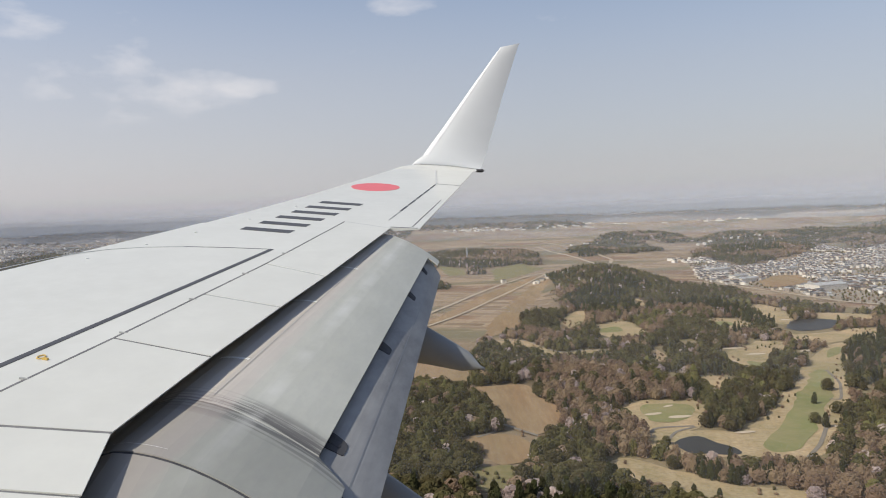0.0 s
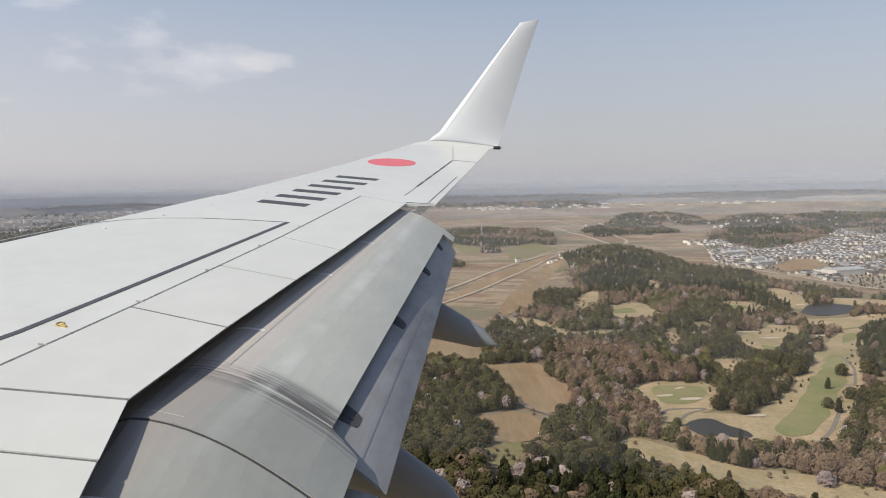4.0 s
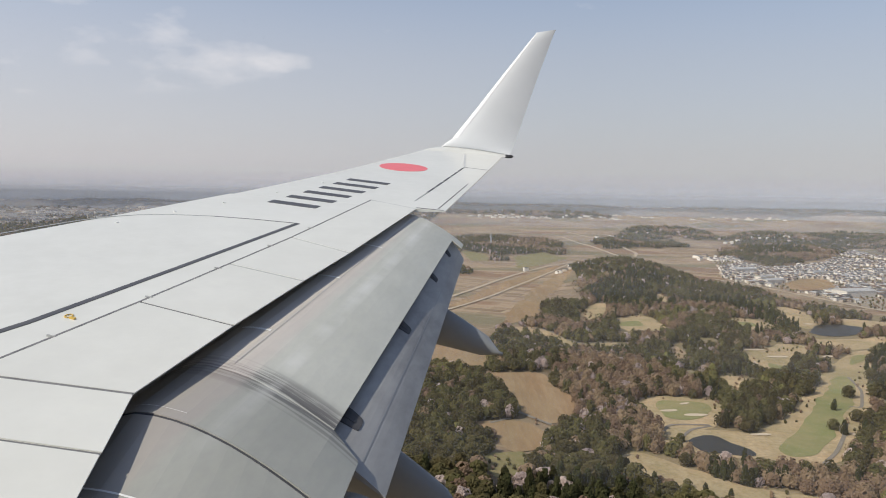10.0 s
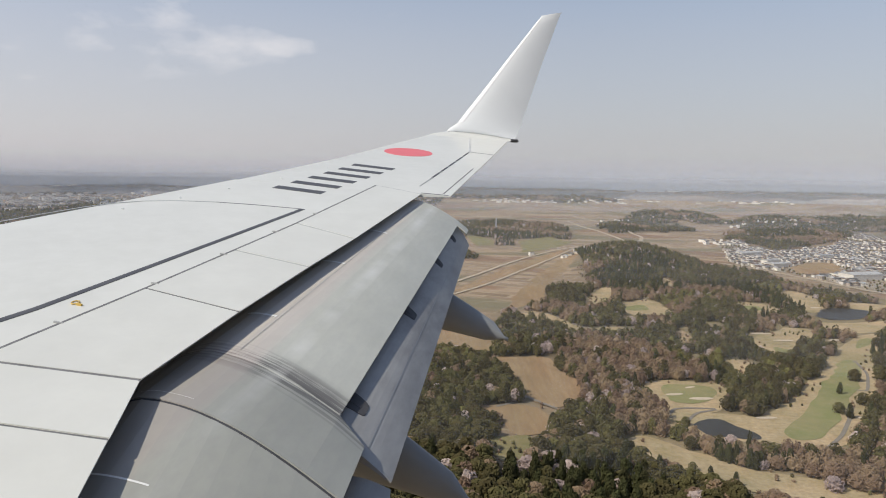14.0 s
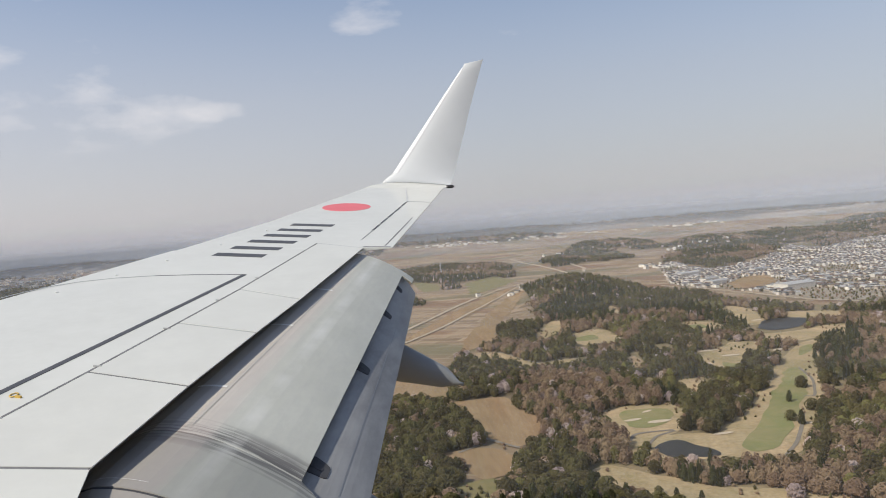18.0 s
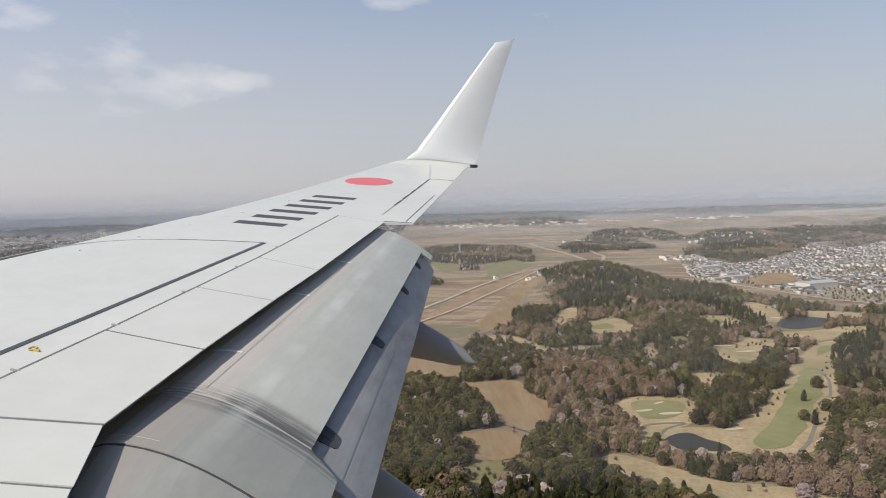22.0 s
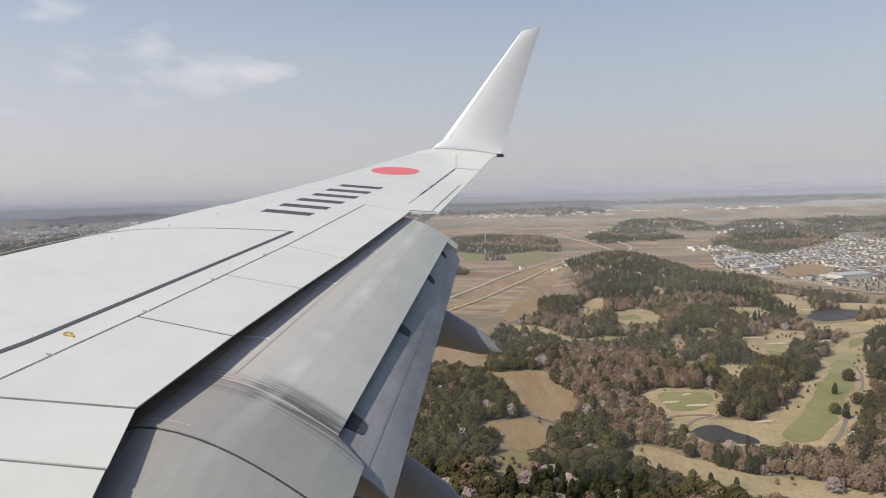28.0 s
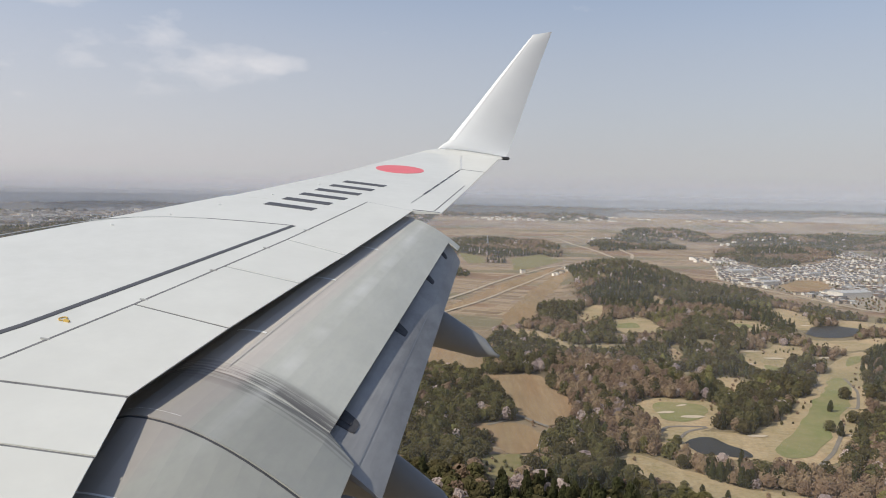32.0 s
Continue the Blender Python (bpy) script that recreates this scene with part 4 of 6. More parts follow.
field("fairway", "dry", [(369, 758), (409, 812), (457, 867), (473, 861), (439, 794), (394, 721), (354, 638), (312, 576), (271, 514), (245, 480), (222, 481), (205, 492), (199, 514), (194, 536), (220, 554), (246, 575), (283, 626), (318, 678), (346, 717)])
field("turf", "green", [(367, 735), (384, 735), (363, 682), (330, 627), (297, 582), (263, 530), (240, 497), (225, 490), (219, 501), (226, 521), (248, 550), (280, 598), (316, 655)])
field("turf", "green", [(429, 827), (457, 846), (434, 804), (403, 776)])
field("fairway", "dry", [(145, 627), (165, 647), (194, 641), (222, 634), (211, 593), (197, 569), (183, 557), (169, 536), (154, 514), (136, 520), (155, 555), (155, 576), (145, 589)])
field("turf", "green", [(159, 631), (183, 636), (213, 626), (207, 603), (186, 576), (171, 570), (162, 585), (156, 604)])
field("fairway", "dry", [(152, 522), (168, 549), (188, 559), (210, 559), (224, 529), (207, 491), (180, 493), (158, 506)])
field("pond", "dark", [(162, 531), (176, 542), (197, 536), (194, 518), (201, 509), (206, 499), (189, 498), (172, 503), (162, 512)])
field("clearing", "dry", [(104, 499), (115, 509), (132, 499), (148, 477), (162, 457), (182, 446), (200, 442), (209, 428), (224, 415), (249, 399), (226, 364), (203, 379), (187, 398), (168, 408), (150, 419), (135, 420), (121, 440), (108, 454), (100, 466)])
field("field", "tan", [(20, 712), (53, 713), (82, 722), (83, 668), (96, 639), (93, 593), (72, 554), (65, 552), (43, 585), (41, 623), (35, 670), (24, 695)])
field("field", "tan", [(-1, 559), (20, 553), (37, 569), (64, 544), (58, 512), (49, 485), (25, 487), (24, 506), (19, 536)])
field("meadow", "olive", [(23, 494), (50, 490), (41, 455), (34, 434), (11, 439), (12, 470), (17, 486)])
field("field", "tan", [(56, 1064), (128, 1370), (232, 1722), (231, 1613), (172, 1369), (127, 1217), (104, 1055), (57, 988)])
field("field", "tan", [(-28, 1147), (20, 1294), (90, 1497), (176, 1697), (249, 1843), (168, 1577), (91, 1366), (28, 1233), (-20, 1120)])
field("field", "olive", [(-17, 2181), (59, 2070), (56, 1899), (9, 1887)])
field("field", "olive", [(129, 2043), (229, 2165), (274, 2016), (191, 1829), (120, 1728)])
field("field", "tan", [(-94, 806), (-32, 852), (14, 840), (25, 788), (24, 722), (4, 730), (-7, 746), (-31, 769), (-81, 726)])
field("field", "tan", [(652, 1529), (739, 1629), (782, 1618), (731, 1468), (659, 1378), (622, 1423)])
WOODS.append([(-164, 1683), (-26, 1609), (14, 1595), (14, 1616), (-16, 1724), (-167, 1740)])
WOODS.append([(-228, 2436), (-17, 2429), (53, 2409), (149, 2325), (158, 2432), (86, 2758), (-9, 2776), (-252, 2727)])
WOODS.append([(207, 2195), (253, 2155), (262, 2262), (235, 2366)])
WOODS.append([(65, 1921), (113, 1918), (112, 1954), (81, 1993)])
WOODS.append([(584, 3014), (645, 2806), (736, 2908), (868, 3057), (912, 2906), (986, 2960), (1047, 3171), (1133, 3677), (1040, 3746), (992, 3889), (827, 3685), (636, 3109)])
WOODS.append([(896, 2889), (980, 2898), (944, 2599), (788, 2320), (732, 2115), (764, 2051), (749, 1880), (791, 1880), (858, 1950), (926, 2033), (1016, 2124), (1133, 2276), (1274, 2511), (1361, 2557), (1297, 2309), (1556, 2501), (1934, 2608), (3638, 4887), (2743, 4389), (2190, 3838), (1915, 3439), (1883, 3626), (1660, 3446), (1481, 3336), (1429, 3452), (1351, 3454), (1231, 3342), (1090, 3090)])
WOODS.append([(-848, 5071), (-110, 5514), (153, 5771), (374, 5761), (554, 5017), (723, 5119), (1003, 5316), (1181, 5939), (1723, 8098), (1535, 10690), (720, 10776), (-191, 10798), (-1754, 10657)])
WOODS.append([(2264, 7492), (2206, 6641), (2385, 6447), (2648, 6614), (2557, 5944), (2713, 6092), (3416, 7179), (3912, 7618), (4665, 8154), (6454, 8660), (6464, 8652), (5374, 9368), (4890, 9630), (4412, 9858), (3768, 10121), (3214, 10311)])
WOODS.append([(-60, 2460), (65, 2700), (233, 2730), (311, 2467), (289, 2160), (198, 2090), (73, 2080), (-37, 2150)])
WOODS.append([(440, 2640), (636, 2880), (760, 2790), (745, 2520), (600, 2430), (450, 2400)])
TRACKS.append([(-38, 1200), (22, 1369), (95, 1566), (183, 1760), (270, 1906)])
TRACKS.append([(-28, 1104), (27, 1213), (100, 1411), (187, 1632), (265, 1875)])
TRACKS.append([(383, 3005), (391, 2681), (423, 2407), (432, 2106)])
TRACKS.append([(524, 2841), (609, 2741), (697, 2678), (860, 2617)])
TRACKS.append([(513, 2444), (513, 2246), (478, 2110)])
TRACKS.append([(451, 3418), (489, 3023), (524, 2841)])
TRACKS.append([(524, 1572), (575, 1467), (600, 1374), (628, 1285), (649, 1201), (724, 1097)])
TRACKS.append([(43, 585), (70, 550)])
TRACKS.append([(20, 552), (37, 568)])
TRACKS.append([(143, 534), (158, 563), (171, 566), (191, 567)])
TRACKS.append([(239, 485), (260, 510), (283, 546), (302, 580)])
TRACKS.append([(52, 960), (102, 949), (131, 853), (169, 869), (191, 850)])
TRACKS.append([(328, 628), (337, 624), (366, 680), (378, 729)])
TRACKS.append([(154, 524), (172, 554), (191, 565)])
TOWN = [(678, 2096), (757, 2163), (744, 1999), (737, 1851), (830, 1888), (932, 1982), (1135, 2270), (1267, 2452), (1248, 2223), (1556, 2501), (1934, 2608), (863, 1140), (748, 1133), (662, 1178), (649, 1251), (630, 1351), (601, 1449), (563, 1523), (554, 1611), (627, 1846)]
NEAR_WOOD = [(-900, 620), (-300, 700), (-40, 879), (27, 851), (38, 904), (52, 978), (98, 1010), (120, 1030), (114, 1075), (114, 1130), (130, 1154), (157, 1184), (177, 1144), (192, 1192), (222, 1477), (231, 1668), (249, 1724), (294, 1763), (357, 1803), (375, 1701), (421, 1732), (419, 1625), (444, 1581), (461, 1486), (483, 1424), (517, 1400), (520, 1316), (522, 1241), (563, 1154), (564, 1123), (598, 1067), (711, 1077), (939, 1160), (2400, 900), (2400, 160), (-900, 160)]
GOLF = [(191, 1188), (282, 1153), (462, 1283), (599, 1174), (685, 1087), (401, 578), (247, 387), (181, 403), (114, 437), (95, 471), (121, 563), (159, 677), (241, 768), (136, 837)]
FIELD_LOOK = {"dry": (M_DRY, "dry straw-coloured golf fairway"), "green": (M_GREEN, "mown green golf turf"), "tan": (M_TAN, "bare brown field between the woods"),
              "olive": (M_OLIVE, "rough meadow at the wood's edge"), "sand": (M_SAND, "bare sandy clearing"), "dark": (M_DARK, "dark pond beside the putting green")}


def inside(poly, x, y):
    """Which of the points (x, y) lie in the polygon."""
    hit = np.zeros(x.shape, bool)
    for (ax, ay), (bx, by) in zip(poly, poly[1:] + poly[:1]):
        if ay == by:
            continue
        cross = ((ay > y) != (by > y)) & (x < (bx - ax) * (y - ay) / (by - ay) + ax)
        hit ^= cross
    return hit


rng = np.random.default_rng(7)
GRID_X = np.concatenate([np.arange(-9000, -2400, 60.0), np.arange(-2400, 3000, 24.0), np.arange(3000, 9001, 60.0)])
GRID_Y = np.concatenate([np.arange(150, 4300, 22.0), np.arange(4300, 12200, 50.0)])
NX, NY = len(GRID_X), len(GRID_Y)


def smooth_noise(x, y, size, seed):
    """Value noise of the given cell size."""
    r = np.random.default_rng(seed).random((128, 128))
    u, v = x / size + 4000.37, y / size + 4000.71
    i, j = np.floor(u).astype(int), np.floor(v).astype(int)
    fu, fv = u - i, v - j
    fu, fv = fu * fu * (3 - 2 * fu), fv * fv * (3 - 2 * fv)
    a, b = r[i % 128, j % 128], r[(i + 1) % 128, j % 128]
    c, d = r[i % 128, (j + 1) % 128], r[(i + 1) % 128, (j + 1) % 128]
    return (a * (1 - fu) + b * fu) * (1 - fv) + (c * (1 - fu) + d * fu) * fv


def is_wood(x, y):
    far = (smooth_noise(x, y * 0.8, 620, 3) * 0.6 + smooth_noise(x, y, 230, 4) * 0.4)
    w = inside(NEAR_WOOD, x, y) | inside(NEAR_WOOD, x, y + 40 * (smooth_noise(x, y, 90, 9) - 0.5))
    w |= (y > 7200) & (far > np.where(x < -500, 0.60, 0.46))
    w |= (y > 1250) & (x < -220) & (far > np.where(y > 3500, 0.62, np.where(x < -900, 0.30, 0.40)))
    for p in WOODS:
        w |= inside(p, x + 30 * (smooth_noise(x, y, 60, 13) - 0.5), y + 60 * (smooth_noise(x, y, 60, 14) - 0.5))
    w &= ~((y > 2600) & (smooth_noise(x, y * 0.5, 150, 15) < 0.22))
    for name, kind, p in FIELDS:
        for k in (1.0, 1.014, 1.028) if kind in ("dry", "green") else (1.0, 1.016, 1.032, 1.046):
            w &= ~inside(p, x * k, y * k)
    w &= ~(inside(GOLF, x, y) & (smooth_noise(x, y, 34, 77) * 0.65 + smooth_noise(x, y, 13, 78) * 0.35 < 0.33))
    w &= ~inside(TOWN, x, y)
    return w


gx, gy = np.meshgrid(GRID_X, GRID_Y, indexing="ij")
wood_grid = is_wood(gx, gy).astype(float)


def blurred(g, times):
    for _ in range(times):
        p = np.pad(g, 1, mode="edge")
        g = (p[:-2, 1:-1] + p[2:, 1:-1] + p[1:-1, :-2] + p[1:-1, 2:] + 2 * g) / 6
    return g


hill = blurred(wood_grid, 18)
height_grid = np.clip(hill - 0.30, 0, 1) * (4 + np.where(gy < 1250, 16, 34) * smooth_noise(gx, gy, 170, 5) ** 1.2) + 1.2 * smooth_noise(gx, gy, 60, 6)
height_grid += 20 * np.exp(-((gx - 330 - 0.12 * (gy - 1560)) / 110) ** 2 - ((gy - 1560) / 190) ** 2)
forest_grid = blurred(wood_grid, 2)


def grid_at(g, x, y):
    u = np.clip(np.interp(np.asarray(x, float), GRID_X, np.arange(NX)), 0, NX - 1.001)
    v = np.clip(np.interp(np.asarray(y, float), GRID_Y, np.arange(NY)), 0, NY - 1.001)
    i, j = u.astype(int), v.astype(int)
    fu, fv = u - i, v - j
    return (g[i, j] * (1 - fu) + g[i + 1, j] * fu) * (1 - fv) + (g[i, j + 1] * (1 - fu) + g[i + 1, j + 1] * fu) * fv


def ground_z(x, y):
    return grid_at(height_grid, x, y)


NEAR_LAND, RIM = 3000.0, 1880.0


def drawn_in(co):
    """Land past NEAR_LAND, drawn in along the lines of sight from the aircraft, so that the horizon lies within five kilometres."""
    co = np.array(co, float).reshape(-1, 3)
    r = np.hypot(co[:, 0], co[:, 1])
    far = np.maximum(r - NEAR_LAND, 0.0)
    k = np.where(far > 0, (NEAR_LAND + RIM * far / (far + RIM)) / np.maximum(r, 1.0), 1.0)[:, None]
    return co * k + np.array([0, 0, EYE_Z]) * (1 - k)


def stand(x, y, turn, sink=0.0):
    """Where a thing stands on the land, turned by degrees."""
    base = np.array([x, y, float(ground_z(x, y)) - sink])
    spot, above = drawn_in([base, base + np.array([0, 0, 1.0])])
    return pose(*spot, 0, 0, turn) @ Matrix.Scale(float(above[2] - spot[2]), 4)


def big_mesh(name, co, tris, mats, mat_index=None, attrs=None, quads=False, smooth=False):
    """A mesh from arrays."""
    me = bpy.data.meshes.new(name)
    co = drawn_in(co)
    k = 4 if quads else 3
    me.vertices.add(len(co))
    me.vertices.foreach_set("co", np.ascontiguousarray(co, np.float32).ravel())
    me.loops.add(len(tris) * k)
    me.loops.foreach_set("vertex_index", np.ascontiguousarray(tris, np.int32).ravel())
    me.polygons.add(len(tris))
    me.polygons.foreach_set("loop_start", np.arange(0, len(tris) * k, k, dtype=np.int32))
    me.polygons.foreach_set("loop_total", np.full(len(tris), k, np.int32))
    for m in mats:
        me.materials.append(m)
    for key, val in (attrs or {}).items():
        a = me.attributes.new(key, "FLOAT", "POINT")
        a.data.foreach_set("value", np.ascontiguousarray(val, np.float32))
    me.polygons.foreach_set("use_smooth", np.full(len(tris), smooth))
    me.update()
    me.validate()
    return me


# the ground: one sheet, with a wide skirt that runs on to the horizon
co = np.stack([gx, gy, height_grid], -1).reshape(-1, 3)
idx = np.arange(NX * NY).reshape(NX, NY)
quad = np.stack([idx[:-1, :-1], idx[1:, :-1], idx[1:, 1:], idx[:-1, 1:]], -1).reshape(-1, 4)
border = np.concatenate([idx[:, 0], idx[-1, 1:], idx[-2::-1, -1], idx[0, -2:0:-1]])
edge = co[border]
out = edge.copy()
ctr = np.array([0, 6000, 0])
out[:, :2] = ctr[:2] + (edge[:, :2] - ctr[:2]) * 3.0
out[:, 2] = 0
n0 = len(co)
ring_i = np.arange(len(border))
skirt = np.stack([border, n0 + ring_i, n0 + np.roll(ring_i, -1), np.roll(border, -1)], -1)
me = big_mesh("ground", np.concatenate([co, out]), np.concatenate([quad, skirt]), [M_GROUND], attrs={"forest": np.concatenate([np.maximum(forest_grid, (gy > 10400) * 0.9).ravel(), np.ones(len(out))])}, quads=True, smooth=True)
tagged(new("ground", me), "brown winter paddies and wooded low hills", "ground", kind="structure")

from mathutils.geometry import delaunay_2d_cdt


def draped(name, poly, mat, up, step=9.0, wiggle=2.0, soften=6):
    """A sheet that follows the ground inside a polygon, with a softened outline."""
    rim = []
    for (ax, ay), (bx, by) in zip(poly, poly[1:] + poly[:1]):
        n = max(2, int(math.hypot(bx - ax, by - ay) / 7))
        for i in range(n):
            rim.append((ax + (bx - ax) * i / n, ay + (by - ay) * i / n))
    rim = np.array(rim)
    for _ in range(soften):
        rim = (np.roll(rim, 1, 0) + rim * 2 + np.roll(rim, -1, 0)) / 4
    rim += np.stack([smooth_noise(rim[:, 0], rim[:, 1], 17, 11) - 0.5, smooth_noise(rim[:, 0], rim[:, 1], 17, 12) - 0.5], -1) * 2 * wiggle
    lo, hi = rim.min(0), rim.max(0)
    px, py = np.meshgrid(np.arange(lo[0], hi[0], step), np.arange(lo[1], hi[1], step), indexing="ij")
    px, py = px.ravel() + 0.31, py.ravel() + 0.17
    keep = inside([tuple(p) for p in rim], px, py)
    pts = [Vector(p) for p in rim] + [Vector((a, b)) for a, b in zip(px[keep], py[keep])]
    n = len(rim)
    vs, _, fs, *_ = delaunay_2d_cdt(pts, [(i, (i + 1) % n) for i in range(n)], [], 1, 1e-4)
    arr = np.array([(v.x, v.y) for v in vs])
    z = ground_z(arr[:, 0], arr[:, 1]) + up
    return mesh_of(name, drawn_in(np.column_stack([arr, z])), [tuple(f) for f in fs], mat, smooth=True)


tagged(new("rough_grass", draped("rough_grass", GOLF, M_ROUGH, 0.32, step=9.0)), "dry rough grass between the golf fairways", "grass", kind="structure")
tagged(new("pavement", draped("pavement", TOWN, M_TOWN, 0.30, step=28.0)), "grey-brown streets and yards of the town", "ground", kind="structure")
for name, kind, p in FIELDS:
    mat, label = FIELD_LOOK[kind]
    cat = {"green": "lawn", "dry": "fairway", "dark": "pond"}.get(kind, "field")
    tagged(new(cat, draped(name, p, mat, {"dark": 0.98, "green": 0.82}.get(kind, 0.6), soften=2 if kind == "dark" else 6, wiggle={"dark": 4.5, "green": 3.5}.get(kind, 4.5))), label, cat, kind="structure")


def blot(x, y, rx, ry, turn, seed):
    """A rounded uneven outline."""
    r = np.random.default_rng(seed)
    c, s = math.cos(turn), math.sin(turn)
    out = []
    for i in range(10):
        a = 2 * math.pi * i / 10
        k = 0.75 + 0.5 * r.random()
        out.append((x + rx * k * math.cos(a) * c - ry * k * math.sin(a) * s, y + rx * k * math.cos(a) * s + ry * k * math.sin(a) * c))
    return out


M_BUNKER = material("pale_bunker_sand", (0.56, 0.47, 0.35), [((0.46, 0.37, 0.26), 0.6, 0.2)], rough=0.95, spec=0.1)
for i, (x, y, rx, ry, turn) in enumerate(((169, 602, 9, 3.5, 0.2), (188, 591, 12, 4, 0.1), (188, 622, 7, 2.5, 0.6), (153, 634, 6, 4, 0.8), (222, 548, 10, 3, 0.1), (405, 826, 9, 5, 0.4), (333, 849, 14, 4, 0.1), (346, 819, 14, 4, 0.1), (483, 1041, 10, 5, 0.2), (294, 550, 4, 3, 0.4), (278, 525, 4, 3, 0.7))):
    tagged(new("sand_bunker", draped("sand_bunker", blot(x, y, rx, ry, turn, i), M_BUNKER, 1.05, step=5.0, wiggle=0.8)), "pale sand bunker beside a green", "bunker", kind="structure")


def ribbon(name, pts, width, mat, up=1.12):
    """A track or road along a line over the ground."""
    p = np.array(pts, float)
    t = np.linspace(0, len(p) - 1, (len(p) - 1) * 14 + 1)
    line = np.stack([np.interp(t, np.arange(len(p)), p[:, k]) for k in (0, 1)], -1)
    for _ in range(10):
        line[1:-1] = (line[:-2] + 2 * line[1:-1] + line[2:]) / 4
    d = np.gradient(line, axis=0)
    n = np.stack([-d[:, 1], d[:, 0]], -1) / np.linalg.norm(d, axis=1)[:, None]
    rows = []
    for k in (-0.5, 0.5):
        q = line + n * width * k
        rows.append(np.column_stack([q, ground_z(q[:, 0], q[:, 1]) + up]))
    m = len(line)
    return mesh_of(name, drawn_in(np.concatenate(rows)), [(i, i + 1, m + i + 1, m + i) for i in range(m - 1)], mat)


for i, pts in enumerate(TRACKS):
    wide = (8, 6, 11, 10, 10, 8, 10, 3.4, 3.0, 3.0, 3.0, 3.4, 2.6, 2.6)[i]
    tagged(new("road", ribbon("road", pts, wide, M_ROAD if i < 7 else M_PATH, 1.12 if i < 7 else 0.9)), "pale unpaved track across the fields" if i < 7 else "narrow grey cart path on the golf course", "road", kind="structure")

# =====================================================================
# trees
# =====================================================================
ICO_V, ICO_F = [], []
bm = bmesh.new()
bmesh.ops.create_icosphere(bm, subdivisions=1, radius=1)
ICO_V = np.array([v.co[:] for v in bm.verts])
ICO_F = np.array([[v.index for v in f.verts] for f in bm.faces])
bm.free()


def crown_template(kind, seed, clumps, core=True):
    """A unit crown (about 1 high and 1 wide, base at z 0): a ragged core under many leaf clumps. Arrays of points and triangles."""
    r = np.random.default_rng(seed)
    V, F, n = [], [], 0
    tall = kind == "cedar"

    def radius_at(z):
        if tall:
            return 0.38 * (1.02 - z) ** 0.48 * min(1.0, 0.55 + 2.5 * z)
        return 0.5 * math.sqrt(max(0.02, 1 - (2 * z - 0.85) ** 2 / 1.35))

    if core:
        c = ICO_V * (1 + 0.28 * (r.random((len(ICO_V), 1)) - 0.5))
        z = c[:, 2] * 0.5 + 0.48
        rad = np.array([radius_at(min(max(v, 0), 1)) for v in z]) * (0.80 if not tall else 0.7)
        h = np.hypot(c[:, 0], c[:, 1]) + 1e-6
        k = np.minimum(1.0, h * 1.3)
        V.append(np.column_stack([c[:, 0] / h * rad * k, c[:, 1] / h * rad * k, z * 0.94]))
        F.append(ICO_F)
        n = len(c)
    for i in range(clumps):
        z = (i + r.random()) / clumps
        z = z ** (1.1 if tall else 0.75)
        a = r.random() * 6.283
        rad = radius_at(z) * (0.62 + 0.46 * r.random())
        p = np.array([math.cos(a) * rad, math.sin(a) * rad, z])
        s = (0.085 if tall else 0.115) * (0.6 + 0.9 * r.random()) * (1.0 if clumps > 50 else 1.4)
        if kind == "bare":
            s *= 0.9
        out = np.array([math.cos(a), math.sin(a), 0.9 * (z - 0.3) * 2 if not tall else -0.35])
        u = r.normal(size=3)
        u /= np.linalg.norm(u)
        v = np.cross(out, u)
        v /= np.linalg.norm(v) + 1e-6
        w = np.cross(v, out)
        w /= np.linalg.norm(w) + 1e-6
        tip = p + out / np.linalg.norm(out) * s * 0.55
        ring = [p + v * s * math.cos(q) * (0.7 + 0.6 * r.random()) + w * s * math.sin(q) * (0.7 + 0.6 * r.random()) for q in (0.3, 2.3, 4.4)]
        V.append(np.array([tip, *ring]))
        F.append(np.array([[0, 1, 2], [0, 2, 3], [0, 3, 1]]) + n)
        n += 4
    return np.concatenate(V), np.concatenate(F)


SIZES = {"cedar": (12.8, 9.6), "evergreen": (11.0, 10.8), "bare": (9.8, 10.5), "olive": (9.5, 8.5), "blossom": (8.5, 10.0)}
KINDS = ("cedar", "evergreen", "bare", "olive", "blossom")


# stands of one kind in the near woods
STANDS = [
    (1, [(30, 888), (72, 943), (133, 870), (122, 807), (72, 707), (26, 714)]),
    (2, [(82, 740), (125, 806), (121, 749), (151, 685), (150, 623), (133, 560), (88, 545), (93, 625)]),
    (1, [(133, 870), (185, 879), (248, 825), (246, 746), (224, 715), (193, 743), (150, 778), (125, 806)]),
    (2, [(122, 792), (190, 731), (208, 684), (194, 625), (155, 661), (116, 725)]),
    (1, [(237, 671), (265, 709), (283, 688), (278, 632), (241, 562), (218, 546), (209, 591)]),
    (1, [(235, 890), (336, 1049), (385, 1012), (325, 837), (274, 762), (243, 810)]),
    (1, [(284, 788), (353, 821), (366, 760), (321, 670), (287, 698)]),
    (1, [(61, 540), (89, 552), (115, 523), (83, 434), (34, 444)]),
    (1, [(-10, 548), (15, 540), (21, 479), (6, 435), (-15, 440)]),
    (1, [(125, 1244), (190, 1357), (189, 1126), (152, 962), (107, 1013)]),
    (1, [(191, 1010), (248, 1083), (250, 971), (193, 856), (158, 915)]),
    (1, [(312, 597), (346, 603), (264, 465), (243, 471)]),
    (0, [(478, 866), (557, 909), (371, 613), (380, 707)]),
]


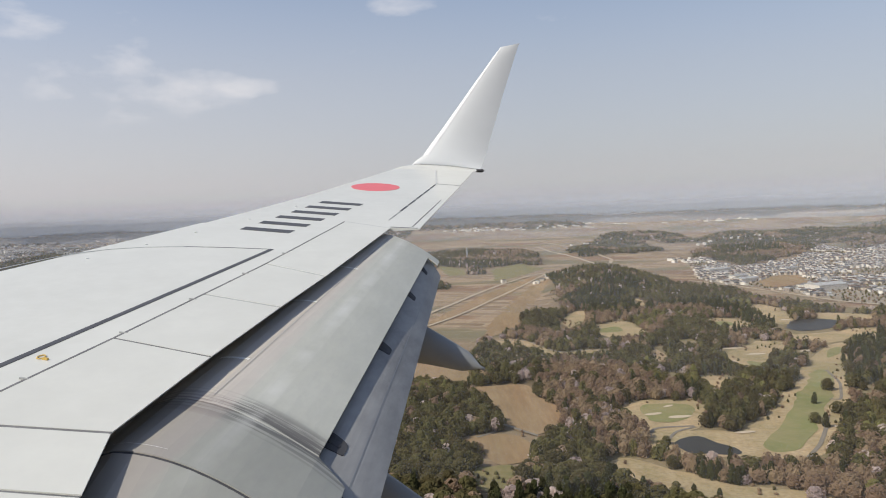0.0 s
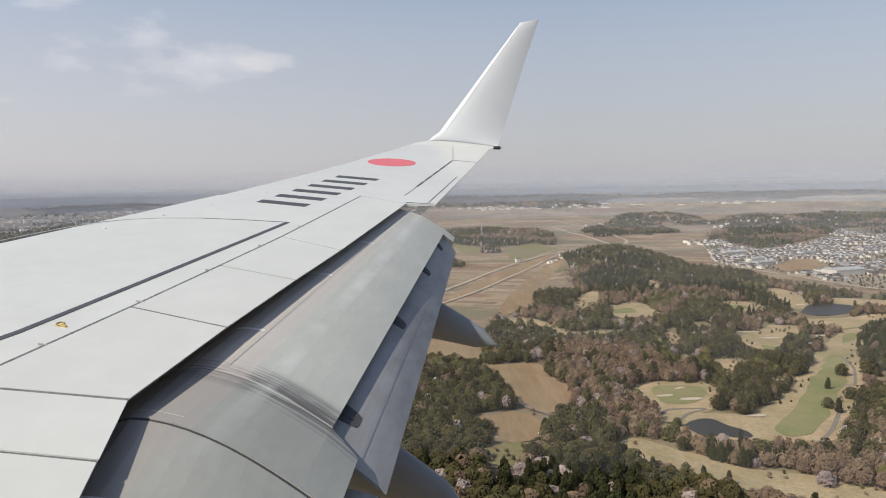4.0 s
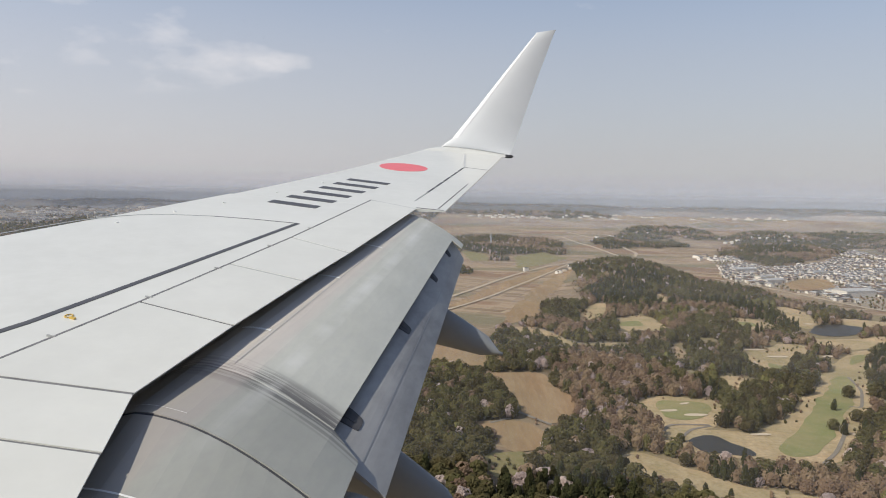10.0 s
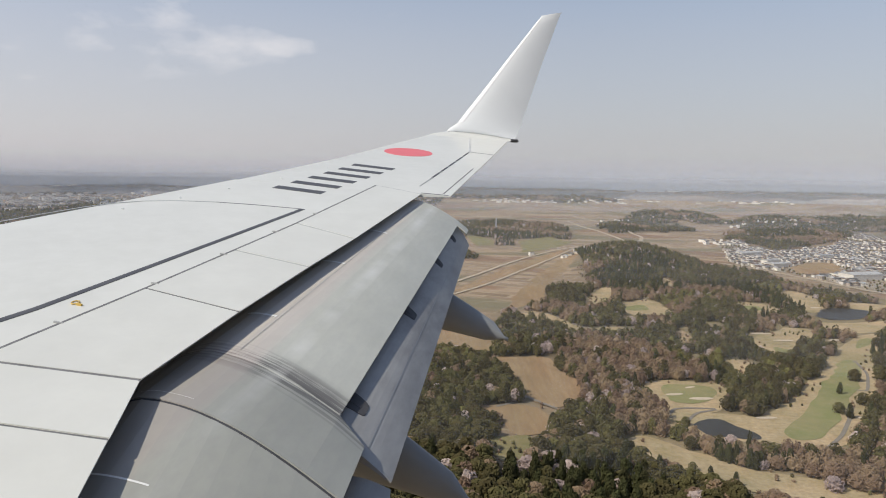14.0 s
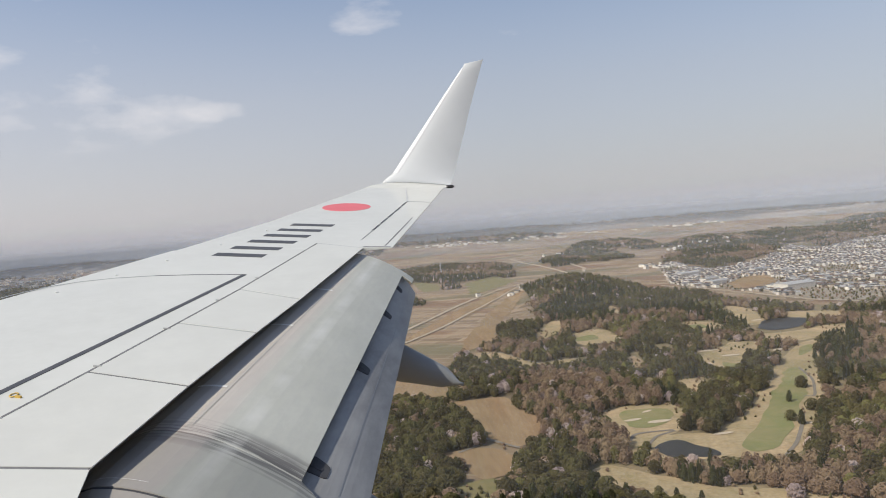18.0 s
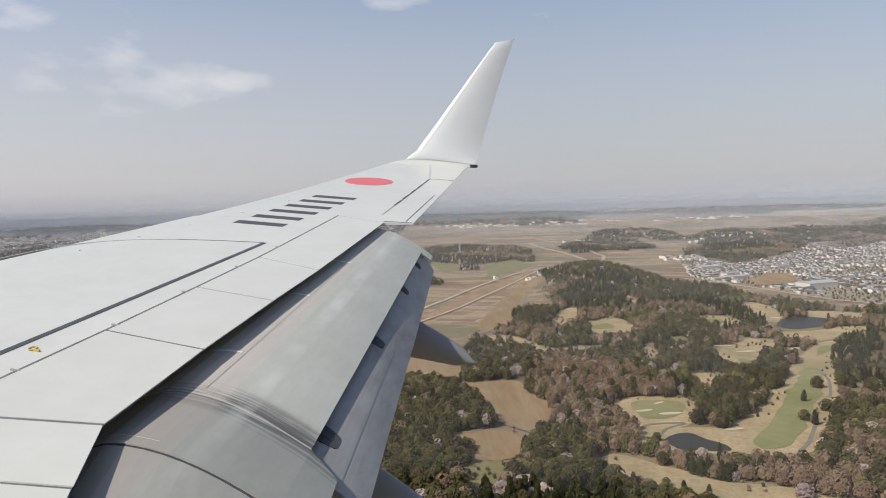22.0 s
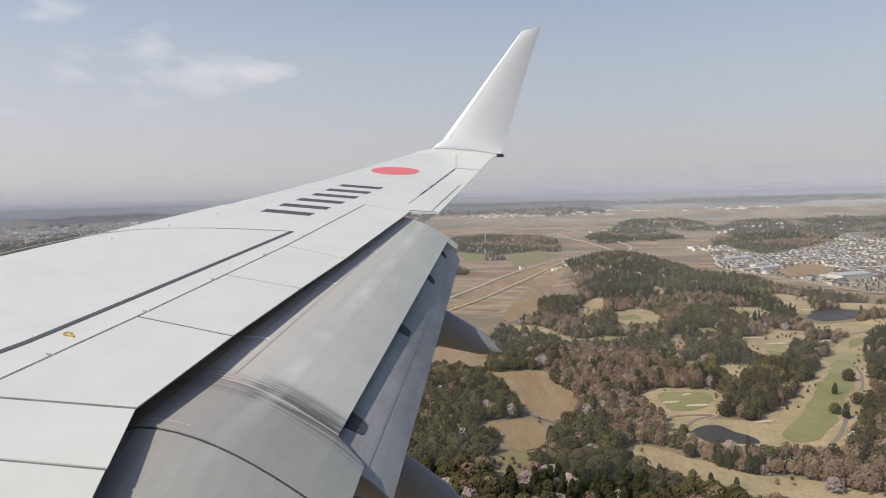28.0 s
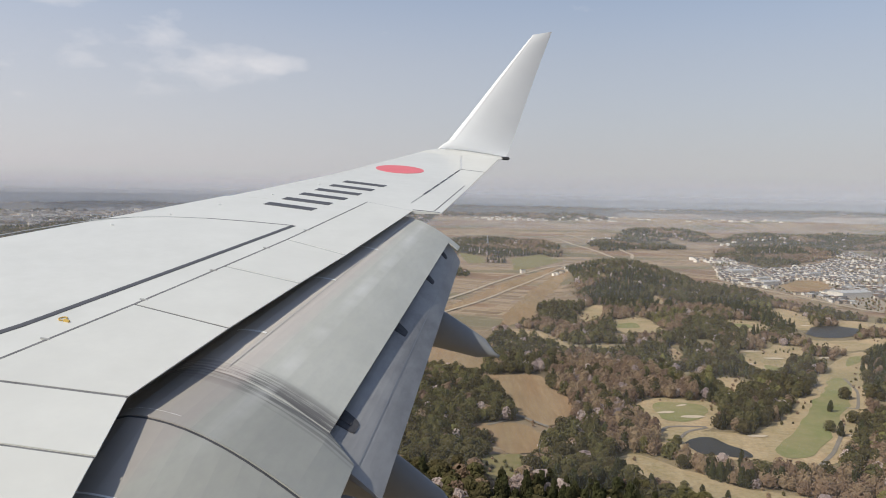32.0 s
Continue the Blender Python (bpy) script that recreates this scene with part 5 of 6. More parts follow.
def choose_kind(x, y):
    a, b, c = smooth_noise(x, y, 95, 21), smooth_noise(x, y, 120, 22), smooth_noise(x, y, 60, 23)
    u = rng.random(x.shape)
    k = np.full(x.shape, 2)
    k = np.where(a > np.where(y > 1250, 0.58, 0.66), 0, k)
    k = np.where((k == 2) & (b > np.where(y > 1250, 0.40, 0.48)), 1, k)
    k = np.where((c > 0.70) & (b < 0.62) & (y < 1250), 3, k)
    jx, jy = x + 22 * (smooth_noise(x, y, 16, 26) - 0.5), y + 36 * (smooth_noise(x, y, 16, 27) - 0.5)
    for kind, p in STANDS:
        k = np.where(inside(p, jx, jy), kind, k)
    k = np.where(u < 0.07, 2, k)
    k = np.where((u >= 0.07) & (u < 0.16), 1, k)
    k = np.where((u >= 0.16) & (u < 0.19), 0, k)
    k = np.where((u >= 0.19) & (u < 0.21) & (y < 1250), 3, k)
    k = np.where((u > 0.972) | ((u > 0.70) & (smooth_noise(x, y, 45, 25) > 0.80)), 4, k)
    return k


def scatter(y0, y1, spacing, az0, az1, pad=0.0):
    """Jittered points of woodland between two distances and bearings."""
    xs = np.arange(-0.9 * y1, 0.9 * y1, spacing)
    ys = np.arange(y0, y1, spacing)
    x, y = np.meshgrid(xs, ys, indexing="ij")
    x = (x + (rng.random(x.shape) - 0.5) * spacing * 1.1).ravel()
    y = (y + (rng.random(y.shape) - 0.5) * spacing * 1.1).ravel()
    az = np.degrees(np.arctan2(x, y))
    k = (az > az0) & (az < az1)
    x, y = x[k], y[k]
    k = is_wood(x, y)
    return x[k], y[k]


def planted(template, x, y, size, wide, turn, lift=0.0):
    """The template set at every place; points and triangles of all."""
    V, F = template
    c, s = np.cos(turn)[:, None], np.sin(turn)[:, None]
    px = (V[None, :, 0] * c - V[None, :, 1] * s) * wide[:, None] + x[:, None]
    py = (V[None, :, 0] * s + V[None, :, 1] * c) * wide[:, None] + y[:, None]
    pz = V[None, :, 2] * size[:, None] + (ground_z(x, y) + lift)[:, None]
    co = np.stack([px, py, pz], -1).reshape(-1, 3)
    tr = (F[None] + (np.arange(len(x)) * len(V))[:, None, None]).reshape(-1, 3)
    return co, tr


def woodland(label, x, y, kinds, clumps, variants, core=True, swell=1.0, lift=0.5, scale=1.0):
    """All the trees at x, y as one mesh a kind."""
    for k, kind in enumerate(KINDS):
        C, T, A, n = [], [], [], 0
        for v in range(variants):
            sel = (kinds == k) & (np.arange(len(x)) % variants == v)
            if not sel.any():
                continue
            m = int(sel.sum())
            h, w = SIZES[kind]
            vary = 0.68 + 0.62 * rng.random(m)
            co, tr = planted(crown_template(kind, 50 + 7 * k + v, clumps, core), x[sel], y[sel], scale * h * vary * (0.7 + 0.3 * swell), scale * w * swell * (0.7 + 0.5 * rng.random(m)) * (1.0 if kind != "cedar" else 1.0), rng.random(m) * 6.28, lift)
            C.append(co)
            T.append(tr + n)
            A.append(np.repeat(rng.random(m), len(co) // m))
            n += len(co)
        if not C:
            continue
        me = big_mesh("woodland", np.concatenate(C), np.concatenate(T), [GREENS[kind]], attrs={"tint": np.concatenate(A)})
        tagged(new("woodland", me), {"cedar": "dark green cedar woodland", "evergreen": "dull green evergreen woodland", "bare": "bare brown deciduous woodland", "olive": "yellow-green bamboo grove", "blossom": "pale pink blossoming cherry trees"}[kind] + " " + label, "woodland", kind="stuff")


# trees near the flight path stand singly
tx, ty = scatter(330, 1300, 7.0, -15, 41)
tk = choose_kind(tx, ty)
near = (ty < 600) & (tx > -40) & (tx < 0.70 * ty)
order = np.argsort(np.where(near, np.hypot(tx, ty), 1e9))
single = np.zeros(len(tx), bool)
single[order[: min(int(near.sum()), 640)]] = True
for label, k, clumps in (("on the near hills", ty < 760, 62), ("on the hills past the golf course", ty >= 760, 24)):
    k = k & ~single
    woodland(label, tx[k], ty[k], tk[k], clumps, 5)

MODELS = {}
for k, kind in enumerate(KINDS):
    for v in range(3):
        h, w = SIZES[kind]
        V, F = crown_template(kind, 300 + 11 * k + v, 140)
        trunk_top = 0.5
        crown = big_mesh("crown", V * np.array([w, w, h * 0.93]) + np.array([0, 0, h * 0.07]), F, [GREENS[kind]], attrs={"tint": np.full(len(V), 0.25 + 0.25 * v)})
        bm = bmesh.new()
        rows = []
        for f, r in ((0, 0.34), (0.12, 0.22), (0.4, 0.16), (0.75, 0.06)):
            rows.append([(r * math.cos(a) + 0.2 * f, r * math.sin(a) - 0.1 * f, h * f - 0.6) for a in [2 * math.pi * i / 7 for i in range(7)]])
        loft(bm, rows, closed=True)
        for i in range(5):
            a, z = i * 2.3 + v, h * (0.25 + 0.08 * i)
            tip = Vector((math.cos(a) * w * 0.28, math.sin(a) * w * 0.28, z + h * 0.14))
            base = Vector((0.1, 0, z))
            s = (tip - base).cross(Vector((0, 0, 1))).normalized()
            loft(bm, [[base + s * 0.09, base - s * 0.09, base + Vector((0, 0, 0.16))], [tip + s * 0.02, tip - s * 0.02, tip + Vector((0, 0, 0.04))]], closed=True)
        trunk = bpy.data.meshes.new("trunk")
        bm.to_mesh(trunk)
        bm.free()
        trunk.materials.append(M_TRUNK)
        MODELS[k, v] = (crown, trunk)
TREE_LABEL = {"cedar": ("tall dark green cedar in the wood", "tree"), "evergreen": ("round dull green evergreen tree in the wood", "tree"), "bare": ("bare brown twiggy deciduous tree in the wood", "tree"),
              "olive": ("yellow-green bamboo clump at the wood's edge", "tree"), "blossom": ("pale pink cherry tree in full blossom", "tree")}


def tree(kind_i, v, x, y, size, turn, where="in the wood"):
    label, cat = TREE_LABEL[KINDS[kind_i]]
    label = label.replace("in the wood", where)
    t = new({"cedar": "cedar_tree", "evergreen": "evergreen_tree", "bare": "bare_tree", "olive": "bamboo_clump", "blossom": "cherry_tree"}[KINDS[kind_i]])
    t.matrix_world = Matrix.LocRotScale((x, y, float(ground_z(x, y))), Euler((0, 0, turn)), (size, size, size))
    tagged(t, label, cat, "trees of the wood")
    for name, me in zip(("crown", "trunk"), MODELS[kind_i, v]):
        new(name, me).parent = t
    return t


for i in np.where(single)[0]:
    tree(int(tk[i]), int(i) % 3, float(tx[i]), float(ty[i]), 0.70 + 0.6 * rng.random(), rng.random() * 6.28)

# trees standing free on the golf course, and cherry trees in blossom
for i, (x, y, kind_i, size) in enumerate(((342, 657, 1, 1.0), (276, 622, 1, 0.7), (260, 625, 1, 0.8), (58, 505, 0, 1.0), (20, 518, 2, 0.7), (141, 500, 1, 0.7), (147, 480, 1, 0.8), (152, 481, 1, 0.7), (157, 527, 1, 0.6), (120, 441, 2, 0.7), (124, 434, 2, 0.8), (137, 442, 1, 0.5), (143, 427, 0, 0.7), (155, 419, 0, 0.7), (116, 438, 0, 0.8), (102, 457, 0, 0.9), (104, 460, 0, 0.8), (283, 562, 1, 0.8))):
    tree(kind_i, i % 3, x, y, size, x * 0.7, "on the golf course")
for i, (x, y, kind_i, size) in enumerate(((285, 550, 0, 0.9), (312, 585, 1, 0.9), (160, 461, 0, 0.9), (168, 455, 0, 0.95), (174, 449, 0, 1.0), (180, 448, 0, 0.9), (190, 450, 0, 1.0), (198, 448, 0, 1.05), (202, 444, 2, 0.8), (207, 436, 2, 0.9), (159, 468, 0, 0.85), (164, 457, 0, 1.0), (177, 447, 0, 0.9), (194, 448, 0, 0.9), (309, 615, 0, 0.8), (435, 796, 1, 0.9), (395, 720, 1, 1.0), (411, 758, 0, 0.8))):
    tree(kind_i, i % 3, x, y, size, x * 0.7, "on the golf course")
for i, (x, y, size) in enumerate(((-6, 624, 0.9), (-21, 671, 0.9), (9, 637, 0.8), (1, 637, 0.7), (-25, 600, 0.7), (79, 499, 1.0), (82, 468, 0.8), (184, 672, 1.0), (175, 658, 0.8), (217, 680, 1.0), (230, 694, 0.9), (211, 693, 0.8), (256, 620, 0.9), (89, 677, 0.8), (146, 1014, 1.0), (132, 694, 0.7), (123, 571, 1.0), (153, 889, 0.9), (43, 938, 1.1), (55, 953, 1.0), (177, 491, 0.8), (209, 415, 1.0), (388, 891, 1.0), (322, 924, 0.8))):
    tree(4, i % 3, x, y, size, x * 0.7)

# shrubs that fray the edges of the clearings
sx_, sy_ = np.meshgrid(np.arange(-250, 900, 5.5), np.arange(360, 1500, 5.5), indexing="ij")
sx_ = (sx_ + rng.uniform(-2.7, 2.7, sx_.shape)).ravel()
sy_ = (sy_ + rng.uniform(-2.7, 2.7, sy_.shape)).ravel()
edge_ = grid_at(forest_grid, sx_, sy_)
k = ~is_wood(sx_, sy_) & (edge_ > 0.22) & (rng.random(sx_.shape) < 0.9 * (edge_ - 0.12)) & (smooth_noise(sx_, sy_, 28, 61) > 0.40)
for name, kind, p in FIELDS:
    if kind in ("green", "dark", "tan"):
        k &= ~inside(p, sx_, sy_)
sx_, sy_ = sx_[k], sy_[k]
sk_ = np.where(rng.random(sx_.shape) < 0.55, 2, 1)
woodland("as low shrubs at the clearings", sx_, sy_, sk_, 12, 3, lift=0.3, scale=0.27)
lx_, ly_ = scatter(1700, 2750, 17.0, -38, -18)
woodland("beyond the wing", lx_, ly_, choose_kind(lx_, ly_), 2, 2, swell=1.5)

mx_, my_ = scatter(1300, 2750, 10.5, -18, 42)
woodland("on the middle hills", mx_, my_, choose_kind(mx_, my_), 9, 3, swell=1.1)
fx_, fy_ = scatter(2750, 4740, 22.0, -36, 38)
woodland("far off", fx_, fy_, choose_kind(fx_, fy_), 2, 3, swell=1.8)
fx_, fy_ = scatter(4740, 10900, 52.0, -36, 37)
woodland("towards the horizon", fx_, fy_, choose_kind(fx_, fy_), 1, 3, swell=4.4)

gx_, gy_ = np.meshgrid(np.arange(540, 1900, 13.0), np.arange(1080, 2620, 13.0), indexing="ij")
gx_ = (gx_ + rng.uniform(-6, 6, gx_.shape)).ravel()
gy_ = (gy_ + rng.uniform(-6, 6, gy_.shape)).ravel()
k = inside(TOWN, gx_, gy_) & ~inside(FIELDS[-1][2], gx_, gy_) & ((smooth_noise(gx_, gy_, 75, 31) < 0.33) | (rng.random(gx_.shape) < 0.30))
gx_, gy_ = gx_[k], gy_[k]
woodland("in the gardens of the town", gx_, gy_, np.where(rng.random(gx_.shape) < 0.6, 1, 2), 8, 2, lift=0.2, scale=0.40)

# =====================================================================
# houses
# =====================================================================


def house_meshes(v):
    """Wall and roof of a two-storey house, about 9 by 7 m, with a hipped or gabled roof and window strips."""
    lx, ly, h = ((9.5, 7.5, 5.6), (11.0, 8.0, 5.8), (8.0, 8.0, 6.0), (14.0, 9.0, 6.5))[v]
    bm = bmesh.new()
    bmesh.ops.create_cube(bm, size=1, matrix=Matrix.Translation((0, 0, h / 2 - 0.5)) @ Matrix.Diagonal((lx, ly, h + 1, 1)))
    if v in (1, 3):
        bmesh.ops.create_cube(bm, size=1, matrix=Matrix.Translation((lx * 0.28, -ly * 0.62, h * 0.25 - 0.5)) @ Matrix.Diagonal((lx * 0.42, ly * 0.4, h * 0.5 + 1, 1)))
    wall = bpy.data.meshes.new("wall")
    bm.to_mesh(wall)
    bm.free()
    ex, ey, rise = lx / 2 + 0.6, ly / 2 + 0.6, (2.2, 2.4, 2.0, 1.6)[v]
    rx = lx / 2 - ly / 2 * (0.9 if v in (0, 2) else 0.0) + (0.6 if v in (1, 3) else 0)
    rx = max(rx, 0.6)
    vs = [(-ex, -ey, h), (ex, -ey, h), (ex, ey, h), (-ex, ey, h), (-rx, 0, h + rise), (rx, 0, h + rise), (-ex, -ey, h - 0.25), (ex, -ey, h - 0.25), (ex, ey, h - 0.25), (-ex, ey, h - 0.25)]
    fs = [(0, 1, 5, 4), (2, 3, 4, 5), (1, 2, 5), (3, 0, 4), (6, 7, 1, 0), (7, 8, 2, 1), (8, 9, 3, 2), (9, 6, 0, 3), (9, 8, 7, 6)]
    roof = bpy.data.meshes.new("roof")
    roof.from_pydata(vs, [], fs)
    wins = bpy.data.meshes.new("window")
    q, f = [], []
    for side in (-1, 1):
        for z in (1.0, 3.8):
            for cx in (-0.28, 0.05, 0.32):
                n = len(q)
                q += [(lx * cx - 0.8, side * (ly / 2 + 0.03), z), (lx * cx + 0.8, side * (ly / 2 + 0.03), z), (lx * cx + 0.8, side * (ly / 2 + 0.03), z + 1.2), (lx * cx - 0.8, side * (ly / 2 + 0.03), z + 1.2)]
                f.append((n, n + 1, n + 2, n + 3))
    wins.from_pydata(q, [], f)
    wins.materials.append(M_GLASS)
    return wall, roof, wins


HOUSES = []
for v in range(4):
    wall, roof, wins = house_meshes(v)
    for wm, walls in zip(M_HWALLS, ("white", "beige")):
        for rm, tiles in zip(M_HROOFS, ("dark grey", "brown", "pale sheet")):
            w2, r2 = wall.copy(), roof.copy()
            w2.materials.append(wm)
            r2.materials.append(rm)
            HOUSES.append((w2, r2, wins, "small two-storey house with %s walls and a %s roof" % (walls, tiles)))


def house(x, y, turn, size, i):
    t = new("house")
    t.matrix_world = Matrix.LocRotScale((x, y, float(ground_z(x, y))), Euler((0, 0, turn)), (size, size, size))
    tagged(t, HOUSES[i % len(HOUSES)][3], "house", "houses of the town")
    for name, me in zip(("wall", "roof", "window_row"), HOUSES[i % len(HOUSES)][:3]):
        new(name, me).parent = t


hx, hy = np.meshgrid(np.arange(540, 1900, 13.0), np.arange(1080, 2620, 15.0), indexing="ij")
hx = (hx + (rng.random(hx.shape) - 0.5) * 6).ravel()
hy = (hy + (rng.random(hy.shape) - 0.5) * 7).ravel()
keep = inside(TOWN, hx, hy) & ~inside(FIELDS[-1][2], hx, hy) & (smooth_noise(hx, hy, 75, 31) > 0.34) & (rng.random(hx.shape) > 0.08) & (hx / hy < 0.80)
SHEDS = ((706, 1359, 66, 36, 11, 18), (654, 1761, 60, 24, 8, 20), (633, 1539, 50, 22, 8, 25), (691, 1390, 46, 18, 7, 18), (809, 1723, 40, 18, 8, 24), (643, 1606, 44, 18, 7, 30), (1506, 6780, 190, 60, 14, 12), (1707, 7075, 160, 60, 14, 12), (2479, 8743, 150, 60, 16, 5), (3005, 9805, 130, 60, 14, 5), (2349, 8754, 120, 50, 24, 5))
for x, y, lx, ly, h, turn in SHEDS[:6]:
    keep &= np.hypot(hx - x, hy - y) > 0.6 * lx + 5
hx, hy = hx[keep], hy[keep]
order = np.argsort(np.hypot(hx, hy))
for n, i in enumerate(order[:300]):
    house(float(hx[i]), float(hy[i]), 0.9 * float(smooth_noise(hx[i], hy[i], 160, 71)) + (0 if rng.random() < 0.6 else 1.571) + 0.12 * rng.normal(), 0.72 + 0.32 * rng.random(), int(rng.integers(0, 99)))


def hamlet(name, label, x, y, sizes, turn):
    """Distant buildings joined in one mesh: boxes with ridged roofs."""
    C, Q, M, n = [], [], [], 0
    for i in range(len(x)):
        lx, ly, h = sizes[i]
        c, s = math.cos(turn[i]), math.sin(turn[i])
        z = float(ground_z(x[i], y[i])) - 1
        rise = min(2.5, ly * 0.2)
        pts = [(-lx, -ly, 0), (lx, -ly, 0), (lx, ly, 0), (-lx, ly, 0), (-lx, -ly, h), (lx, -ly, h), (lx, ly, h), (-lx, ly, h), (-lx, 0, h + rise), (lx, 0, h + rise)]
        C += [(x[i] + (p[0] * c - p[1] * s) / 2, y[i] + (p[0] * s + p[1] * c) / 2, z + p[2]) for p in pts]
        walls = [(0, 1, 5, 4), (1, 2, 6, 5), (2, 3, 7, 6), (3, 0, 4, 7), (5, 6, 9), (7, 4, 8)]
        roofs = [(4, 5, 9, 8), (6, 7, 8, 9)]
        Q += [tuple(a + n for a in f) for f in walls + roofs]
        M += [0 if i % 3 else 1] * len(walls) + [2 + (0, 1, 0, 0, 1, 2, 0)[i % 7]] * len(roofs)
        n += len(pts)
    me = bpy.data.meshes.new(name)
    me.from_pydata([tuple(p) for p in drawn_in(C)], [], Q)
    for m in (*M_HWALLS, *M_HROOFS):
        me.materials.append(m)
    me.polygons.foreach_set("material_index", M)
    tagged(new(name, me), label, "buildings", kind="stuff")


rest = order[300:]
hamlet("town_houses", "crowded pale houses at the far side of the town", hx[rest], hy[rest], [(7.5 + 5 * rng.random(), 6.5 + 2.5 * rng.random(), 5 + 2 * rng.random()) for _ in rest], [0.45 + 1.571 * (rng.random() < 0.5) for _ in rest])
# farms and sheds strung along the wood edges, and towns near the horizon
fx = rng.uniform(-7000, 7000, 16000)
fy = rng.uniform(1500, 10500, 16000)
w_ = grid_at(forest_grid, fx, fy)
k = (w_ < 0.45) & (np.abs(fx) < 0.80 * fy) & (((grid_at(blurred(wood_grid, 6), fx, fy) > 0.25) & (rng.random(fx.shape) < 0.30)) | ((fy > 5500) & (smooth_noise(fx, fy, 300, 41) > 0.72)) | ((fx < -1000) & (fy > 2600) & (smooth_noise(fx, fy, 400, 42) > 0.42))) & ~inside(TOWN, fx, fy)
k &= ~((fx > -220) & (fx < 700) & (fy < 2500))
fx, fy = list(fx[k]), list(fy[k])
for cx, cy, wide, deep, count in ((248, 1661, 40, 25, 12), (206, 2458, 45, 25, 12), (255, 1588, 25, 18, 6), (725, 2096, 40, 30, 18), (1197, 2903, 60, 40, 20), (1116, 2784, 60, 30, 12), (3324, 6574, 200, 80, 30), (2366, 5806, 200, 80, 40), (2003, 5420, 150, 60, 14), (739, 5232, 180, 60, 25), (463, 5074, 220, 60, 35), (224, 5374, 150, 50, 20), (1137, 5942, 90, 60, 14), (2318, 8288, 170, 120, 45), (2863, 9231, 120, 120, 20), (1654, 7079, 150, 120, 30), (2621, 10477, 300, 300, 40), (619, 2983, 60, 30, 10), (5308, 9371, 180, 80, 20)):
    fx += list(cx + wide * rng.normal(size=count))
    fy += list(cy + deep * rng.normal(size=count))
for cx, cy, wide, deep, count in ((-1950, 3800, 300, 160, 130), (-2300, 4300, 380, 220, 160), (-2700, 5000, 450, 280, 170), (-3200, 6000, 560, 420, 170), (-3700, 7600, 700, 600, 130)):
    fx += list(cx + wide * rng.normal(size=count))
    fy += list(cy + deep * rng.normal(size=count))
fx, fy = np.array(fx), np.array(fy)
hamlet("hamlet", "scattered farmhouses and sheds along the wood edges", fx, fy, [(10 + 12 * rng.random() ** 3, 8 + 5 * rng.random(), 5 + 4 * rng.random()) if b < 3500 else (14 + 40 * rng.random() ** 4, 10 + 14 * rng.random(), 6 + 9 * rng.random() ** 2) for b in fy], rng.random(len(fx)) * 3.14)


def warehouse(x, y, lx, ly, h, turn):
    t = new("warehouse")
    t.matrix_world = stand(x, y, turn)
    tagged(t, "long white low shed in the town" if y < 3000 else "long white low industrial shed among fields", "warehouse", "far sheds")
    bm = bmesh.new()
    bmesh.ops.create_cube(bm, size=1, matrix=Matrix.Translation((0, 0, h / 2 - 0.5)) @ Matrix.Diagonal((lx, ly, h + 1, 1)))
    part("wall", bm, M_HWALLS[0], t)
    bm = bmesh.new()
    loft(bm, [[(sx * (lx / 2 + 0.5), -ly / 2 - 0.5, h), (sx * (lx / 2 + 0.5), 0, h + ly * 0.09), (sx * (lx / 2 + 0.5), ly / 2 + 0.5, h)] for sx in (-1, 1)], closed=True)
    part("roof", bm, M_HROOFS[2], t)


for x, y, lx, ly, h, turn in SHEDS:
    warehouse(x, y, lx, ly, h, turn)


